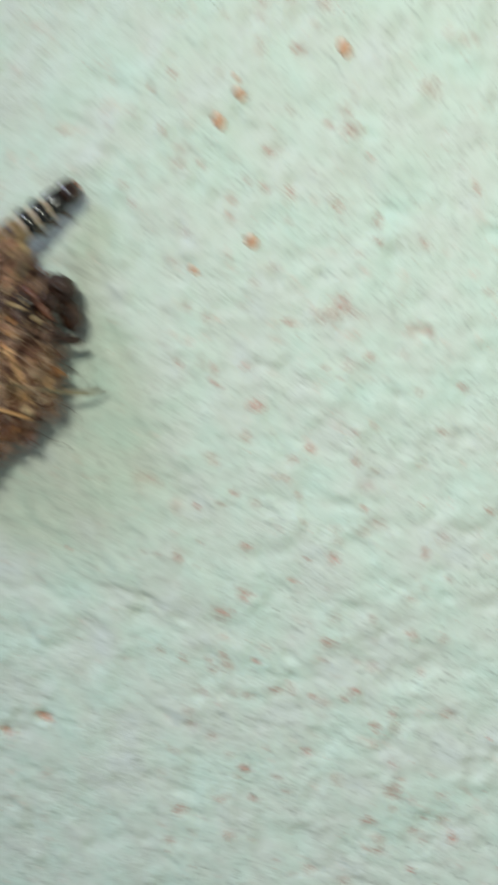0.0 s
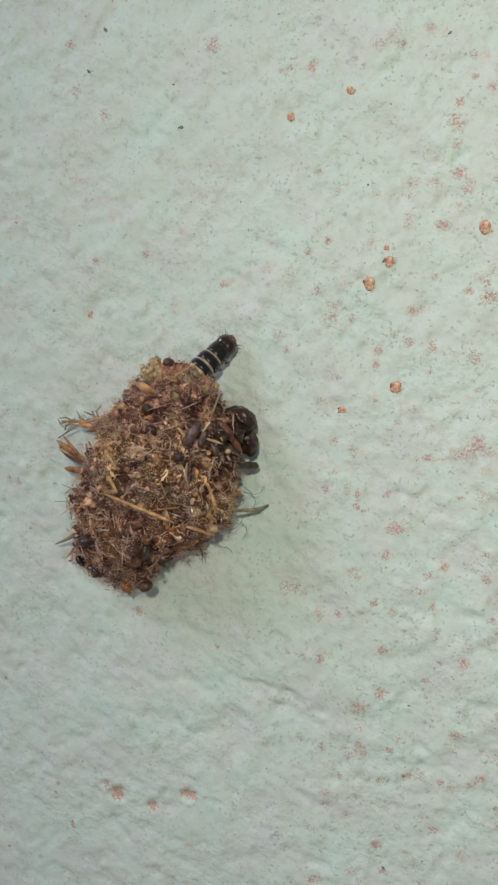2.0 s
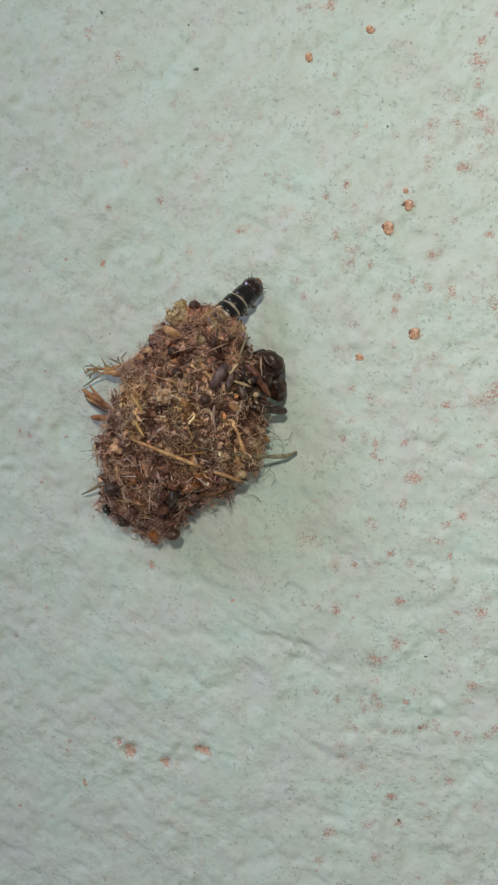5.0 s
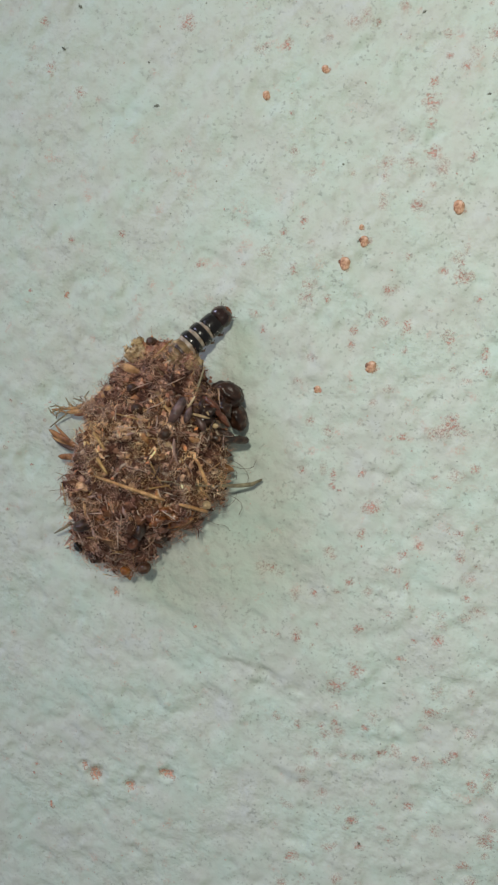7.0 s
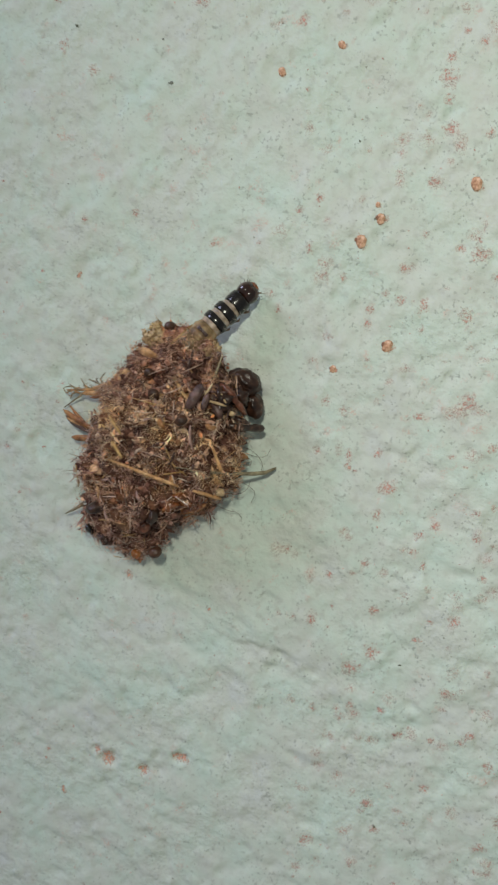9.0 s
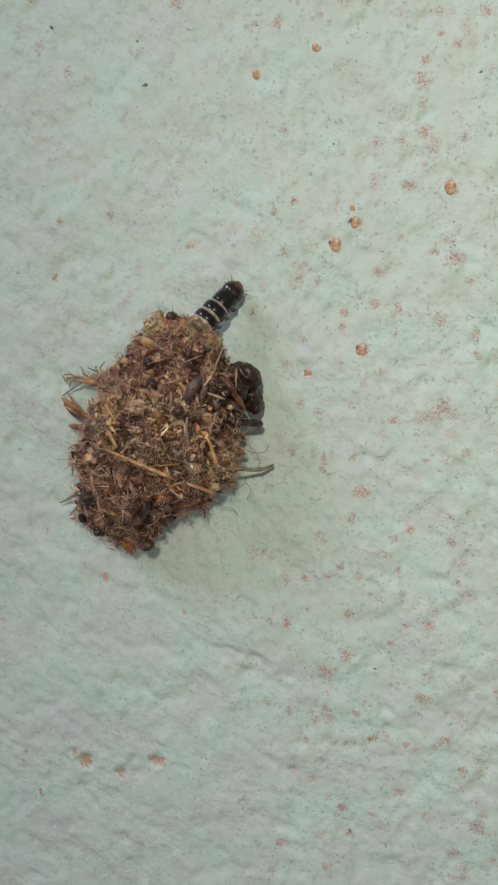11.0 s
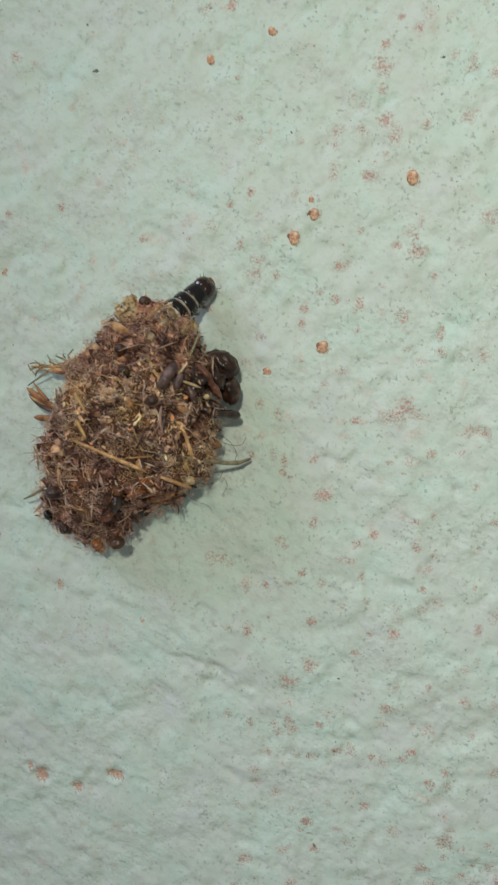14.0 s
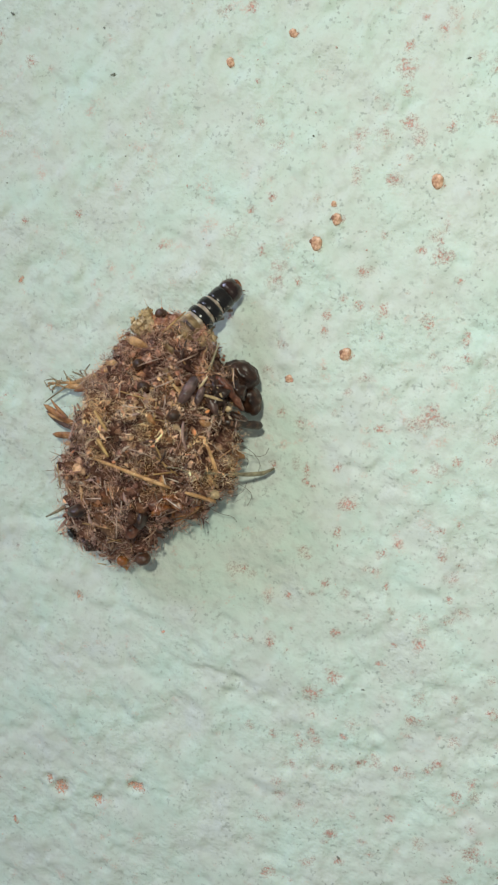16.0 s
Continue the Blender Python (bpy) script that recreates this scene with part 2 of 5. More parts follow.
M_WADS = [wad("pink_brown_felt", (0.085, 0.036, 0.021), (0.343, 0.149, 0.085), (0.506, 0.241, 0.136), (0.575, 0.289, 0.160)),
          wad("beige_felt", (0.093, 0.045, 0.025), (0.435, 0.259, 0.153), (0.581, 0.363, 0.224), (0.702, 0.484, 0.305)),
          wad("mauve_felt", (0.065, 0.030, 0.018), (0.276, 0.138, 0.094), (0.437, 0.246, 0.178), (0.528, 0.324, 0.237))]
M_CHIPS = [crumbs("pink_brown_crumbs", (0.633, 0.304, 0.166), (0.512, 0.231, 0.129), (0.754, 0.399, 0.219), (0.421, 0.168, 0.081), (0.601, 0.282, 0.172), (0.800, 0.502, 0.249), (0.122, 0.054, 0.032), (0.692, 0.333, 0.191)),
           crumbs("beige_crumbs", (0.796, 0.538, 0.328), (0.652, 0.385, 0.250), (0.800, 0.659, 0.407), (0.510, 0.286, 0.175), (0.800, 0.514, 0.213), (0.748, 0.486, 0.328), (0.731, 0.286, 0.096), (0.147, 0.067, 0.039), (0.701, 0.429, 0.270), (0.800, 0.800, 0.518)),
           crumbs("mauve_crumbs", (0.512, 0.295, 0.207), (0.618, 0.373, 0.270), (0.302, 0.139, 0.079), (0.677, 0.393, 0.233), (0.111, 0.054, 0.032), (0.483, 0.262, 0.190), (0.633, 0.236, 0.074), (0.453, 0.229, 0.147), (0.783, 0.524, 0.360))]
M_FLAKE = mottled("debris_flake", [(0.0, (0.06, 0.03, 0.022)), (0.13, (0.26, 0.12, 0.07)), (0.27, (0.42, 0.25, 0.17)), (0.44, (0.44, 0.28, 0.24)),
                                   (0.60, (0.56, 0.34, 0.15)), (0.70, (0.46, 0.19, 0.07)), (0.78, (0.14, 0.075, 0.06)), (0.88, (0.60, 0.46, 0.34))],
                  3000, 0.4, 0.45, 0.5, per="object", mode="CONSTANT")
M_ROD = mottled("pale_plant_fibre", [(0.0, (0.36, 0.22, 0.15)), (0.4, (0.58, 0.40, 0.30)), (1.0, (0.66, 0.54, 0.44))], 3000, 0.4, 0.5, 0.3, per="object")
M_STRAW = mottled("orange_straw", [(0.3, (0.42, 0.21, 0.085)), (0.7, (0.74, 0.45, 0.21))], 2200, 0.5, 0.35, 0.6)
M_STRAW_PALE = mottled("yellow_straw", [(0.3, (0.42, 0.235, 0.08)), (0.7, (0.64, 0.42, 0.17))], 2200, 0.5, 0.35, 0.6)
M_TWIG = mottled("grey_green_stalk", [(0.3, (0.21, 0.17, 0.105)), (0.7, (0.41, 0.36, 0.23))], 2200, 0.6, 0.3, 0.5)
M_LEAF = mottled("rust_leaf_scale", [(0.3, (0.13, 0.045, 0.02)), (0.45, (0.34, 0.14, 0.05)), (0.7, (0.50, 0.28, 0.12))], 1900, 0.5, 0.3, 0.7)
M_CHITIN = mottled("dark_chitin", [(0.3, (0.014, 0.006, 0.004)), (0.55, (0.048, 0.021, 0.012)), (0.75, (0.11, 0.052, 0.028))], 2600, 0.32, 0.4, 0.35, coat=0.12)
M_CHITIN_RED = mottled("red_brown_chitin", [(0.32, (0.035, 0.012, 0.008)), (0.48, (0.12, 0.04, 0.022)), (0.7, (0.26, 0.11, 0.065))], 2600, 0.35, 0.45, 0.8)
M_CHITIN_BROWN = mottled("brown_chitin", [(0.3, (0.024, 0.011, 0.006)), (0.7, (0.11, 0.050, 0.026))], 2600, 0.35, 0.35, 0.9, coat=0.12)
M_SHELL = mottled("dull_violet_shell", [(0.3, (0.045, 0.025, 0.022)), (0.7, (0.165, 0.095, 0.080))], 2600, 0.30, 0.4, 0.9)
M_BROWNLEAF = mottled("dull_brown_husk", [(0.3, (0.13, 0.06, 0.035)), (0.7, (0.24, 0.125, 0.075))], 1400, 0.6, 0.3, 0.5)
M_BLACK = mottled("black_gloss", [(0.3, (0.004, 0.004, 0.004)), (0.7, (0.012, 0.010, 0.008))], 2400, 0.12, 0.6, 0.0, coat=0.5)
M_RESIN = mottled("rust_resin", [(0.3, (0.10, 0.032, 0.013)), (0.55, (0.24, 0.082, 0.028)), (0.75, (0.42, 0.19, 0.07))], 2200, 0.2, 0.55, 0.5, coat=0.4, transmit=0.3)
M_AMBER = mottled("amber_resin", [(0.3, (0.20, 0.06, 0.012)), (0.55, (0.42, 0.16, 0.03)), (0.75, (0.62, 0.33, 0.10))], 1800, 0.15, 0.6, 0.1, coat=0.4, transmit=0.5)
M_YELLOW = mottled("yellow_crumb", [(0.3, (0.46, 0.30, 0.14)), (0.5, (0.62, 0.45, 0.24)), (0.75, (0.72, 0.58, 0.37))], 2600, 0.65, 0.3, 1.0)
M_CREAM = mottled("cream_crumb", [(0.3, (0.46, 0.30, 0.15)), (0.5, (0.62, 0.46, 0.27)), (0.75, (0.74, 0.60, 0.41))], 2600, 0.7, 0.3, 0.6)
M_HEAD = mottled("larva_head_shell", [(0.3, (0.014, 0.004, 0.002)), (0.52, (0.026, 0.008, 0.004)), (0.8, (0.12, 0.036, 0.013))], 1500, 0.16, 0.5, 0.15, coat=0.35)
M_FACE = mottled("larva_face", [(0.3, (0.13, 0.035, 0.012)), (0.7, (0.34, 0.12, 0.045))], 2200, 0.25, 0.5, 0.3)
M_PLATE = mottled("larva_black_plate", [(0.3, (0.003, 0.002, 0.002)), (0.75, (0.014, 0.008, 0.005))], 1800, 0.20, 0.45, 0.35, coat=0.3)
M_SKIN = mottled("larva_pale_skin", [(0.3, (0.24, 0.18, 0.13)), (0.5, (0.44, 0.35, 0.265)), (0.75, (0.58, 0.49, 0.40))], 2600, 0.45, 0.4, 0.5, transmit=0.2)
M_BELLY = mottled("larva_belly_skin", [(0.3, (0.13, 0.07, 0.028)), (0.5, (0.26, 0.165, 0.075)), (0.75, (0.44, 0.33, 0.18))], 2200, 0.45, 0.5, 0.4, transmit=0.3)
M_BRISTLE = mottled("dark_bristle", [(0.3, (0.05, 0.03, 0.015)), (0.7, (0.14, 0.09, 0.05))], 2600, 0.4, 0.4, 0.0)
M_LEG = mottled("larva_leg", [(0.3, (0.10, 0.05, 0.02)), (0.7, (0.24, 0.13, 0.06))], 2600, 0.3, 0.5, 0.2)


# ---- building helpers, all in millimetres ----
def mesh_of(name, verts, faces, mat, smooth=True):
    me = bpy.data.meshes.new(name)
    me.from_pydata([tuple(float(c) * MM for c in v) for v in verts], [], faces)
    me.materials.append(mat)
    if smooth:
        me.polygons.foreach_set("use_smooth", [True] * len(me.polygons))
    me.update()
    return me


def part(name, shape, mat, parent, label="", kind="", smooth=True):
    ob = new(name, mesh_of(name, *shape, mat, smooth))
    ob.parent = parent
    return tagged(ob, label, kind=kind)


def join(*shapes):
    verts, faces = [], []
    for v, f in shapes:
        o = len(verts)
        verts.extend(v)
        faces.extend([tuple(i + o for i in p) for p in f])
    return verts, faces


def tube(points, radii, sides=6, squash=1.0):
    """A round rod along points, with closed ends."""
    pts = [Vector(p) for p in points]
    verts, faces = [], []
    side = None
    for i, p in enumerate(pts):
        d = (pts[min(i + 1, len(pts) - 1)] - pts[max(i - 1, 0)]).normalized()
        if side is None:
            side = d.orthogonal().normalized()
        side = (side - d * side.dot(d)).normalized()
        up = d.cross(side)
        r = radii[i] if isinstance(radii, (list, tuple)) else radii
        for j in range(sides):
            a = 2 * math.pi * j / sides
            verts.append(p + (side * math.cos(a) + up * math.sin(a) * squash) * r)
    for i in range(len(pts) - 1):
        for j in range(sides):
            a, b = i * sides + j, i * sides + (j + 1) % sides
            faces.append((a, b, b + sides, a + sides))
    faces.append(tuple(range(sides - 1, -1, -1)))
    faces.append(tuple(range((len(pts) - 1) * sides, len(pts) * sides)))
    return verts, faces


def blob(centre, radii, turn=(0, 0, 0), rings=8, sides=12, rough=0.0, grain=2.5, seed=0):
    """A rounded lump whose skin is pushed in and out by noise."""
    e = Euler([radians(a) for a in turn]).to_matrix()
    verts, faces = [], []
    for i in range(rings + 1):
        a = math.pi * i / rings
        for j in range(1 if i in (0, rings) else sides):
            b = 2 * math.pi * j / sides
            d = Vector((math.sin(a) * math.cos(b), math.sin(a) * math.sin(b), math.cos(a)))
            s = 1 + rough * noise.noise(d * grain + Vector((seed * 7.3, seed, 0)))
            verts.append(Vector(centre) + e @ Vector((d.x * radii[0] * s, d.y * radii[1] * s, d.z * radii[2] * s)))
    for j in range(sides):
        faces.append((0, 1 + j, 1 + (j + 1) % sides))
    for i in range(rings - 2):
        for j in range(sides):
            a, b = 1 + i * sides + j, 1 + i * sides + (j + 1) % sides
            faces.append((a, a + sides, b + sides, b))
    o = 1 + (rings - 2) * sides
    for j in range(sides):
        faces.append((o + sides, o + (j + 1) % sides, o + j))
    return verts, faces


def scale_leaf(length, width, thick, bend, twist, n=5):
    """A small curved husk, pointed at both ends, with thickness."""
    verts, faces = [], []
    for i in range(n + 1):
        s = i / n
        w = width * (0.06 + 1.75 * (1 - s) ** 0.6 * s ** 0.5)
        z = bend * math.sin(math.pi * s)
        a = twist * (s - 0.5)
        for k in (-1, 0, 1):
            y, dz = k * w * 0.5, 0.09 * width * (1 - abs(k))
            y *= 1 + 0.22 * noise.noise(Vector((s * 6 + length * 31, k * 1.7, width * 17)))
            verts.append(Vector((length * (s - 0.5), y * math.cos(a), z + dz + y * math.sin(a))))
        for k in (1, 0, -1):
            y, dz = k * w * 0.5, 0.09 * width * (1 - abs(k))
            verts.append(Vector((length * (s - 0.5), y * math.cos(a), z + dz + y * math.sin(a) - thick)))
    for i in range(n):
        for k in range(6):
            a, b = i * 6 + k, i * 6 + (k + 1) % 6
            faces.append((a, a + 6, b + 6, b))
    faces += [(0, 1, 2, 3, 4, 5), tuple(n * 6 + k for k in (5, 4, 3, 2, 1, 0))]
    return verts, faces


# ---- the wall ----
def lattice(u, v, seed):
    """Smooth noise between -1 and 1 on arrays of places."""
    iu, iv = np.floor(u).astype(np.int64), np.floor(v).astype(np.int64)
    fu, fv = u - iu, v - iv
    fu, fv = fu * fu * fu * (fu * (fu * 6 - 15) + 10), fv * fv * fv * (fv * (fv * 6 - 15) + 10)

    def corner(a, b):
        h = (a * 374761393 + b * 668265263 + seed * 974634777) & 0x7FFFFFFF
        h = ((h ^ (h >> 13)) * 1274126177) & 0x7FFFFFFF
        return ((h ^ (h >> 16)) & 0xFFFF) / 32767.5 - 1

    low = corner(iu, iv) * (1 - fu) + corner(iu + 1, iv) * fu
    high = corner(iu, iv + 1) * (1 - fu) + corner(iu + 1, iv + 1) * fu
    return low * (1 - fv) + high * fv


CREASES = [
    (-8.50, -16.86, -6.72, -17.06, 0.06), (-6.72, -17.06, -5.25, -17.62, 0.07), (-3.00, -6.86, -1.37, -7.62, -0.05), (-1.37, -7.62, 0.49, -8.01, 0.05),
    (-6.73, -11.23, -4.59, -11.76, 0.05), (1.86, -9.86, 4.53, -10.94, -0.05), (-0.29, -8.18, 0.48, -7.60, 0.04), (-10.14, 7.42, -8.78, 6.61, 0.04),
    (-3.89, -1.52, -2.55, -2.25, 0.05), (-4.96, -1.93, -3.88, -2.45, -0.04), (0.75, -0.19, 1.80, -1.47, 0.05), (-19.20, -19.88, -16.25, -20.73, 0.05),
    (-1.90, -21.16, 0.38, -22.11, 0.05), (-0.60, 11.30, 1.14, 9.80, 0.05), (-14.54, -17.80, -12.66, -18.73, -0.04),
]


# flaked pits: place, half-width and depth
PITS = [(-15.70, -24.15, 0.50, 0.24), (-16.35, -23.70, 0.30, 0.18), (-13.69, -24.60, 0.30, 0.20), (-11.62, -23.60, 0.46, 0.24)]


def relief(u, v):
    """Height of the painted plaster over the wall's plane, in millimetres."""
    u, v = np.asarray(u, float), np.asarray(v, float)
    c, s = math.cos(radians(-38)), math.sin(radians(-38))
    p, q = u * c + v * s, -u * s + v * c
    p, q = p + 0.35 * lattice(p / 1.7, q / 1.7, 21), q + 0.35 * lattice(p / 1.7, q / 1.7, 22)
    h = 0.10 * lattice(p / 6.0, q / 5.0, 1) + 0.075 * lattice(p / 2.2, q / 1.8, 2)
    h = h + 0.056 * lattice(p / 1.05, q / 0.90, 3) + 0.030 * lattice(p / 0.54, q / 0.47, 4)
    # dimples and small lumps in the plaster
    h = h + 0.15 * np.clip(lattice(p / 0.95, q / 0.80, 11) - 0.40, 0, 1) - 0.17 * np.clip(lattice(p / 0.85, q / 0.72, 12) - 0.42, 0, 1)
    # trowel scratches
    line = np.clip(1 - 5 * np.abs(lattice(p / 3.0 + 0.3 * lattice(p, q, 7), q / 0.9, 5)), 0, 1)
    h = h - 0.05 * line * np.clip(2.5 * lattice(p / 4.2, q / 3.0, 6) - 0.4, 0, 1)
    # pits where the paint has flaked off
    for a, b, wide, deep in PITS:
        x, y = (u - a) / wide, (v - b) / (0.72 * wide)
        far = np.sqrt(x * x + y * y) * (1 + 0.25 * lattice(u / 0.35, v / 0.35, 31))
        h = h - 0.85 * deep * np.exp(-far ** 4 * 0.7) + 0.12 * deep * np.exp(-((far - 1.6) / 0.45) ** 2)
    # longer creases in the paint
    for a, b, e, f, deep in CREASES:
        length = math.hypot(e - a, f - b)
        x, y = ((u - a) * (e - a) + (v - b) * (f - b)) / length, ((v - b) * (e - a) - (u - a) * (f - b)) / length
        y = y + 0.12 * lattice(x / 0.7, y * 0 + 2.5, 8)
        ends = np.clip(np.minimum(x, length - x) / 0.5, 0, 1)
        h = h + deep * ends * np.tanh(y / 0.10) * np.exp(-np.abs(y) / 0.6)
    edge = np.clip(1.4 - np.maximum(np.abs(u) / 60, np.abs(v) / 60), 0, 1)
    return h * edge


def build_wall():
    far = [-400, -250, -150, -90, -60, -45, -36, -31]
    us = np.array(far + list(np.arange(-27.5, 26.1, 0.13)) + [30, 36, 45, 60, 90, 150, 250, 400])
    vs = np.array(far[:-2] + [-41] + list(np.arange(-37.5, 26.1, 0.13)) + [30, 36, 45, 60, 90, 150, 250, 400])
    gu, gv = np.meshgrid(us, vs)
    w = relief(gu, gv)
    nu, nv = len(us), len(vs)
    front = np.stack([gu, gv, w], -1).reshape(-1, 3)
    verts = np.concatenate([front, [(-400, -400, -120), (400, -400, -120), (400, 400, -120), (-400, 400, -120)]]) * MM
    idx = np.arange(nu * nv).reshape(nv, nu)
    quads = np.stack([idx[:-1, :-1], idx[:-1, 1:], idx[1:, 1:], idx[1:, :-1]], -1).reshape(-1, 4)
    b = nu * nv
    faces = quads.tolist()
    faces += [(b + 3, b + 2, b + 1, b),
              (b, b + 1, *idx[0, ::-1].tolist()), (b + 1, b + 2, *idx[::-1, -1].tolist()),
              (b + 2, b + 3, *idx[-1].tolist()), (b + 3, b, *idx[:, 0].tolist())]
    me = bpy.data.meshes.new("wall")
    me.from_pydata(verts.tolist(), [], faces)
    me.materials.append(M_WALL)
    me.polygons.foreach_set("use_smooth", [True] * (len(faces) - 5) + [False] * 5)
    ob = new("wall", me)
    ob.matrix_world = WALL
    return tagged(ob, "pale mint green painted plaster wall with worn reddish specks", "wall", kind="structure")


wall = build_wall()

# where the wall is marked: u, v and radius (mm)
GRAINS = [
    (2.35, 5.32, 0.31), (-1.77, 3.93, 0.25), (-1.91, 4.56, 0.13), (-2.62, 2.96, 0.31), (-1.33, -1.76, 0.29),
    (-3.82, -2.85, 0.19), (-6.32, 10.49, 0.21), (-3.64, 11.42, 0.20),
]
WORN_TOP = [
    (-9.97, 13.84, 0.35), (-17.05, 14.50, 0.20), (-16.80, 12.32, 0.26), (-15.31, 11.11, 0.23), (-5.35, 12.60, 0.23),
    (-1.33, 13.20, 0.12), (1.11, 10.61, 0.19), (1.00, 9.76, 0.34), (1.03, 8.87, 0.22), (1.17, 7.68, 0.27),
    (2.86, 7.37, 0.19), (2.46, 11.17, 0.19), (1.71, 11.63, 0.14), (0.52, 5.42, 0.22), (2.64, 2.31, 0.29),
    (1.77, 2.57, 0.15), (2.57, 2.93, 0.17), (-5.00, 2.72, 0.19), (-13.45, 4.54, 0.17), (-16.01, 4.33, 0.15),
    (-9.58, 3.00, 0.17), (-7.35, 3.02, 0.11), (3.56, 12.38, 0.28), (-5.42, 4.42, 0.16),
    (-4.50, 4.95, 0.18),
]
WORN_SIDE = [
    (-3.40, 1.41, 0.16), (-2.20, -0.07, 0.18), (-6.47, -0.07, 0.16), (-0.57, 1.72, 0.25), (-0.79, 0.32, 0.20),
    (-1.44, 0.63, 0.15), (2.15, -0.62, 0.22), (0.24, 0.06, 0.25), (3.37, 1.31, 0.15), (-2.26, -0.77, 0.18),
    (3.77, -1.20, 0.22), (3.81, -1.96, 0.20), (2.37, -4.37, 0.38), (0.27, -5.04, 0.21), (-3.00, -6.97, 0.19),
    (-3.04, -7.47, 0.16), (-1.66, -6.81, 0.19), (3.56, -6.45, 0.20), (-1.14, -8.50, 0.37), (-1.59, -9.78, 0.22),
    (2.93, -9.53, 0.18), (1.09, -10.27, 0.21), (0.44, -10.73, 0.21), (3.06, -10.68, 0.21), (-6.01, -11.77, 0.23),
    (0.07, -11.51, 0.16), (-2.08, -12.28, 0.22), (-4.50, -6.75, 0.17),
]
WORN_LOW = [
    (-2.71, -7.68, 0.11), (1.75, -6.87, 0.15), (-3.87, -12.93, 0.17), (0.63, -12.27, 0.16), (3.40, -12.69, 0.16),
    (-4.70, -15.21, 0.26), (1.06, -15.02, 0.13), (2.18, -14.92, 0.27), (0.42, -16.01, 0.14), (-1.62, -14.66, 0.22),
    (-1.71, -16.74, 0.34), (-2.67, -17.73, 0.37), (3.86, -17.37, 0.16), (1.86, -18.67, 0.22), (-4.56, -19.98, 0.18),
    (-2.72, -19.72, 0.20), (-1.22, -19.85, 0.17), (3.15, -20.76, 0.22), (4.76, -21.56, 0.24), (4.05, -22.31, 0.24),
    (1.07, -23.88, 0.25), (-1.76, -25.07, 0.23), (-1.33, -26.44, 0.20), (-4.88, -27.47, 0.30), (4.88, -25.20, 0.38),
    (3.86, -26.76, 0.28), (1.32, -21.23, 0.17), (-0.35, -21.13, 0.22),
]
WORN_CORNER = [
    (-16.46, 1.70, 0.15), (-14.26, -13.63, 0.19), (-9.98, -15.20, 0.09), (-16.35, -23.73, 0.20), (-15.78, -24.23, 0.37), (-13.69, -24.60, 0.30),
    (-11.81, -23.60, 0.26), (-11.40, -23.64, 0.22), (-18.41, -26.39, 0.17),
]
DIRT = [
    (-11.53, 10.32, 0.14), (-11.93, 12.28, 0.08), (-15.26, 14.98, 0.14), (-16.13, 13.18, 0.12), (-0.31, -17.40, 0.08),
    (0.58, 13.46, 0.10), (3.44, 9.97, 0.09), (-2.78, 7.32, 0.08), (-1.36, -26.29, 0.12), (-6.25, 12.50, 0.08),
    (-2.03, 3.94, 0.08), (-1.38, -1.81, 0.10),
]


# seconds; shift on the wall (mm); turn (degrees); how far the larva reaches out (mm) and its heading
CRAWL = [
    (0, -1.28, -0.55, 0.02, -0.8, -1.9, -0.7, 3.50, 40.5),
    (0.5, -1.44, -0.49, 0.02, -0.8, -1.9, -0.7, 3.35, 41.0),
    (1, -1.47, -0.47, -0.05, 0.8, -2.3, -1.6, 3.15, 43.5),
    (1.5, -0.50, 0.32, -0.04, 2.0, -1.6, -9.7, 1.67, 52.8),
    (2, -0.68, 0.02, -0.01, 0.3, 2.5, -4.2, 2.20, 51.1),
    (2.5, -0.70, -0.02, 0.05, 1.5, 1.7, -3.1, 2.29, 49.1),
    (3, -0.70, -0.00, 0.07, 2.9, 0.7, -3.2, 2.57, 46.5),
    (5.5, 0.01, 0.20, -0.01, -0.0, -0.0, -3.7, 2.12, 52.4),
    (6, -0.01, 0.19, -0.05, -1.0, 1.1, -2.6, 2.18, 49.4),
    (6.5, 0.00, 0.03, -0.06, -1.0, 0.8, -1.3, 2.49, 46.5),
    (7, 0.00, -0.00, -0.00, -0.0, 0.0, -0.0, 2.76, 43.8),
    (7.5, 0.06, -0.06, -0.04, -0.4, 0.2, -3.2, 2.82, 52.0),
    (8, 0.10, -0.19, -0.05, 0.0, 1.0, -3.4, 2.75, 53.5),
    (8.5, 0.05, -0.21, -0.04, 0.6, 1.3, -1.4, 3.03, 47.8),
    (9, 0.07, -0.18, -0.04, 1.5, -0.6, -2.4, 3.31, 46.1),
    (11.5, 1.51, 0.44, 0.02, 0.4, -1.7, -4.6, 2.43, 56.8),
    (12, 1.56, 0.54, 0.05, 0.8, -2.0, -5.6, 2.50, 58.0),
    (12.5, 2.04, 0.92, 0.02, 1.1, -2.8, -8.3, 1.90, 57.2),
    (13, 2.35, 1.12, 0.01, -1.1, -0.7, -8.3, 1.29, 63.1),
    (13.5, 2.28, 0.95, 0.03, -0.6, -0.2, -5.5, 1.66, 57.2),
    (14, 2.21, 0.82, 0.03, -0.6, 0.2, -4.8, 1.97, 51.4),
    (14.5, 2.09, 0.72, -0.03, 0.4, -2.0, -3.1, 2.51, 50.2),
    (15, 2.26, 0.72, 0.09, 0.1, 0.6, -4.6, 2.33, 55.8),
    (15.5, 2.16, 0.71, 0.04, 1.3, -2.9, -3.5, 2.29, 54.5),
    (16, 2.16, 0.66, 0.08, 0.7, 0.3, -3.1, 2.48, 48.3),
]


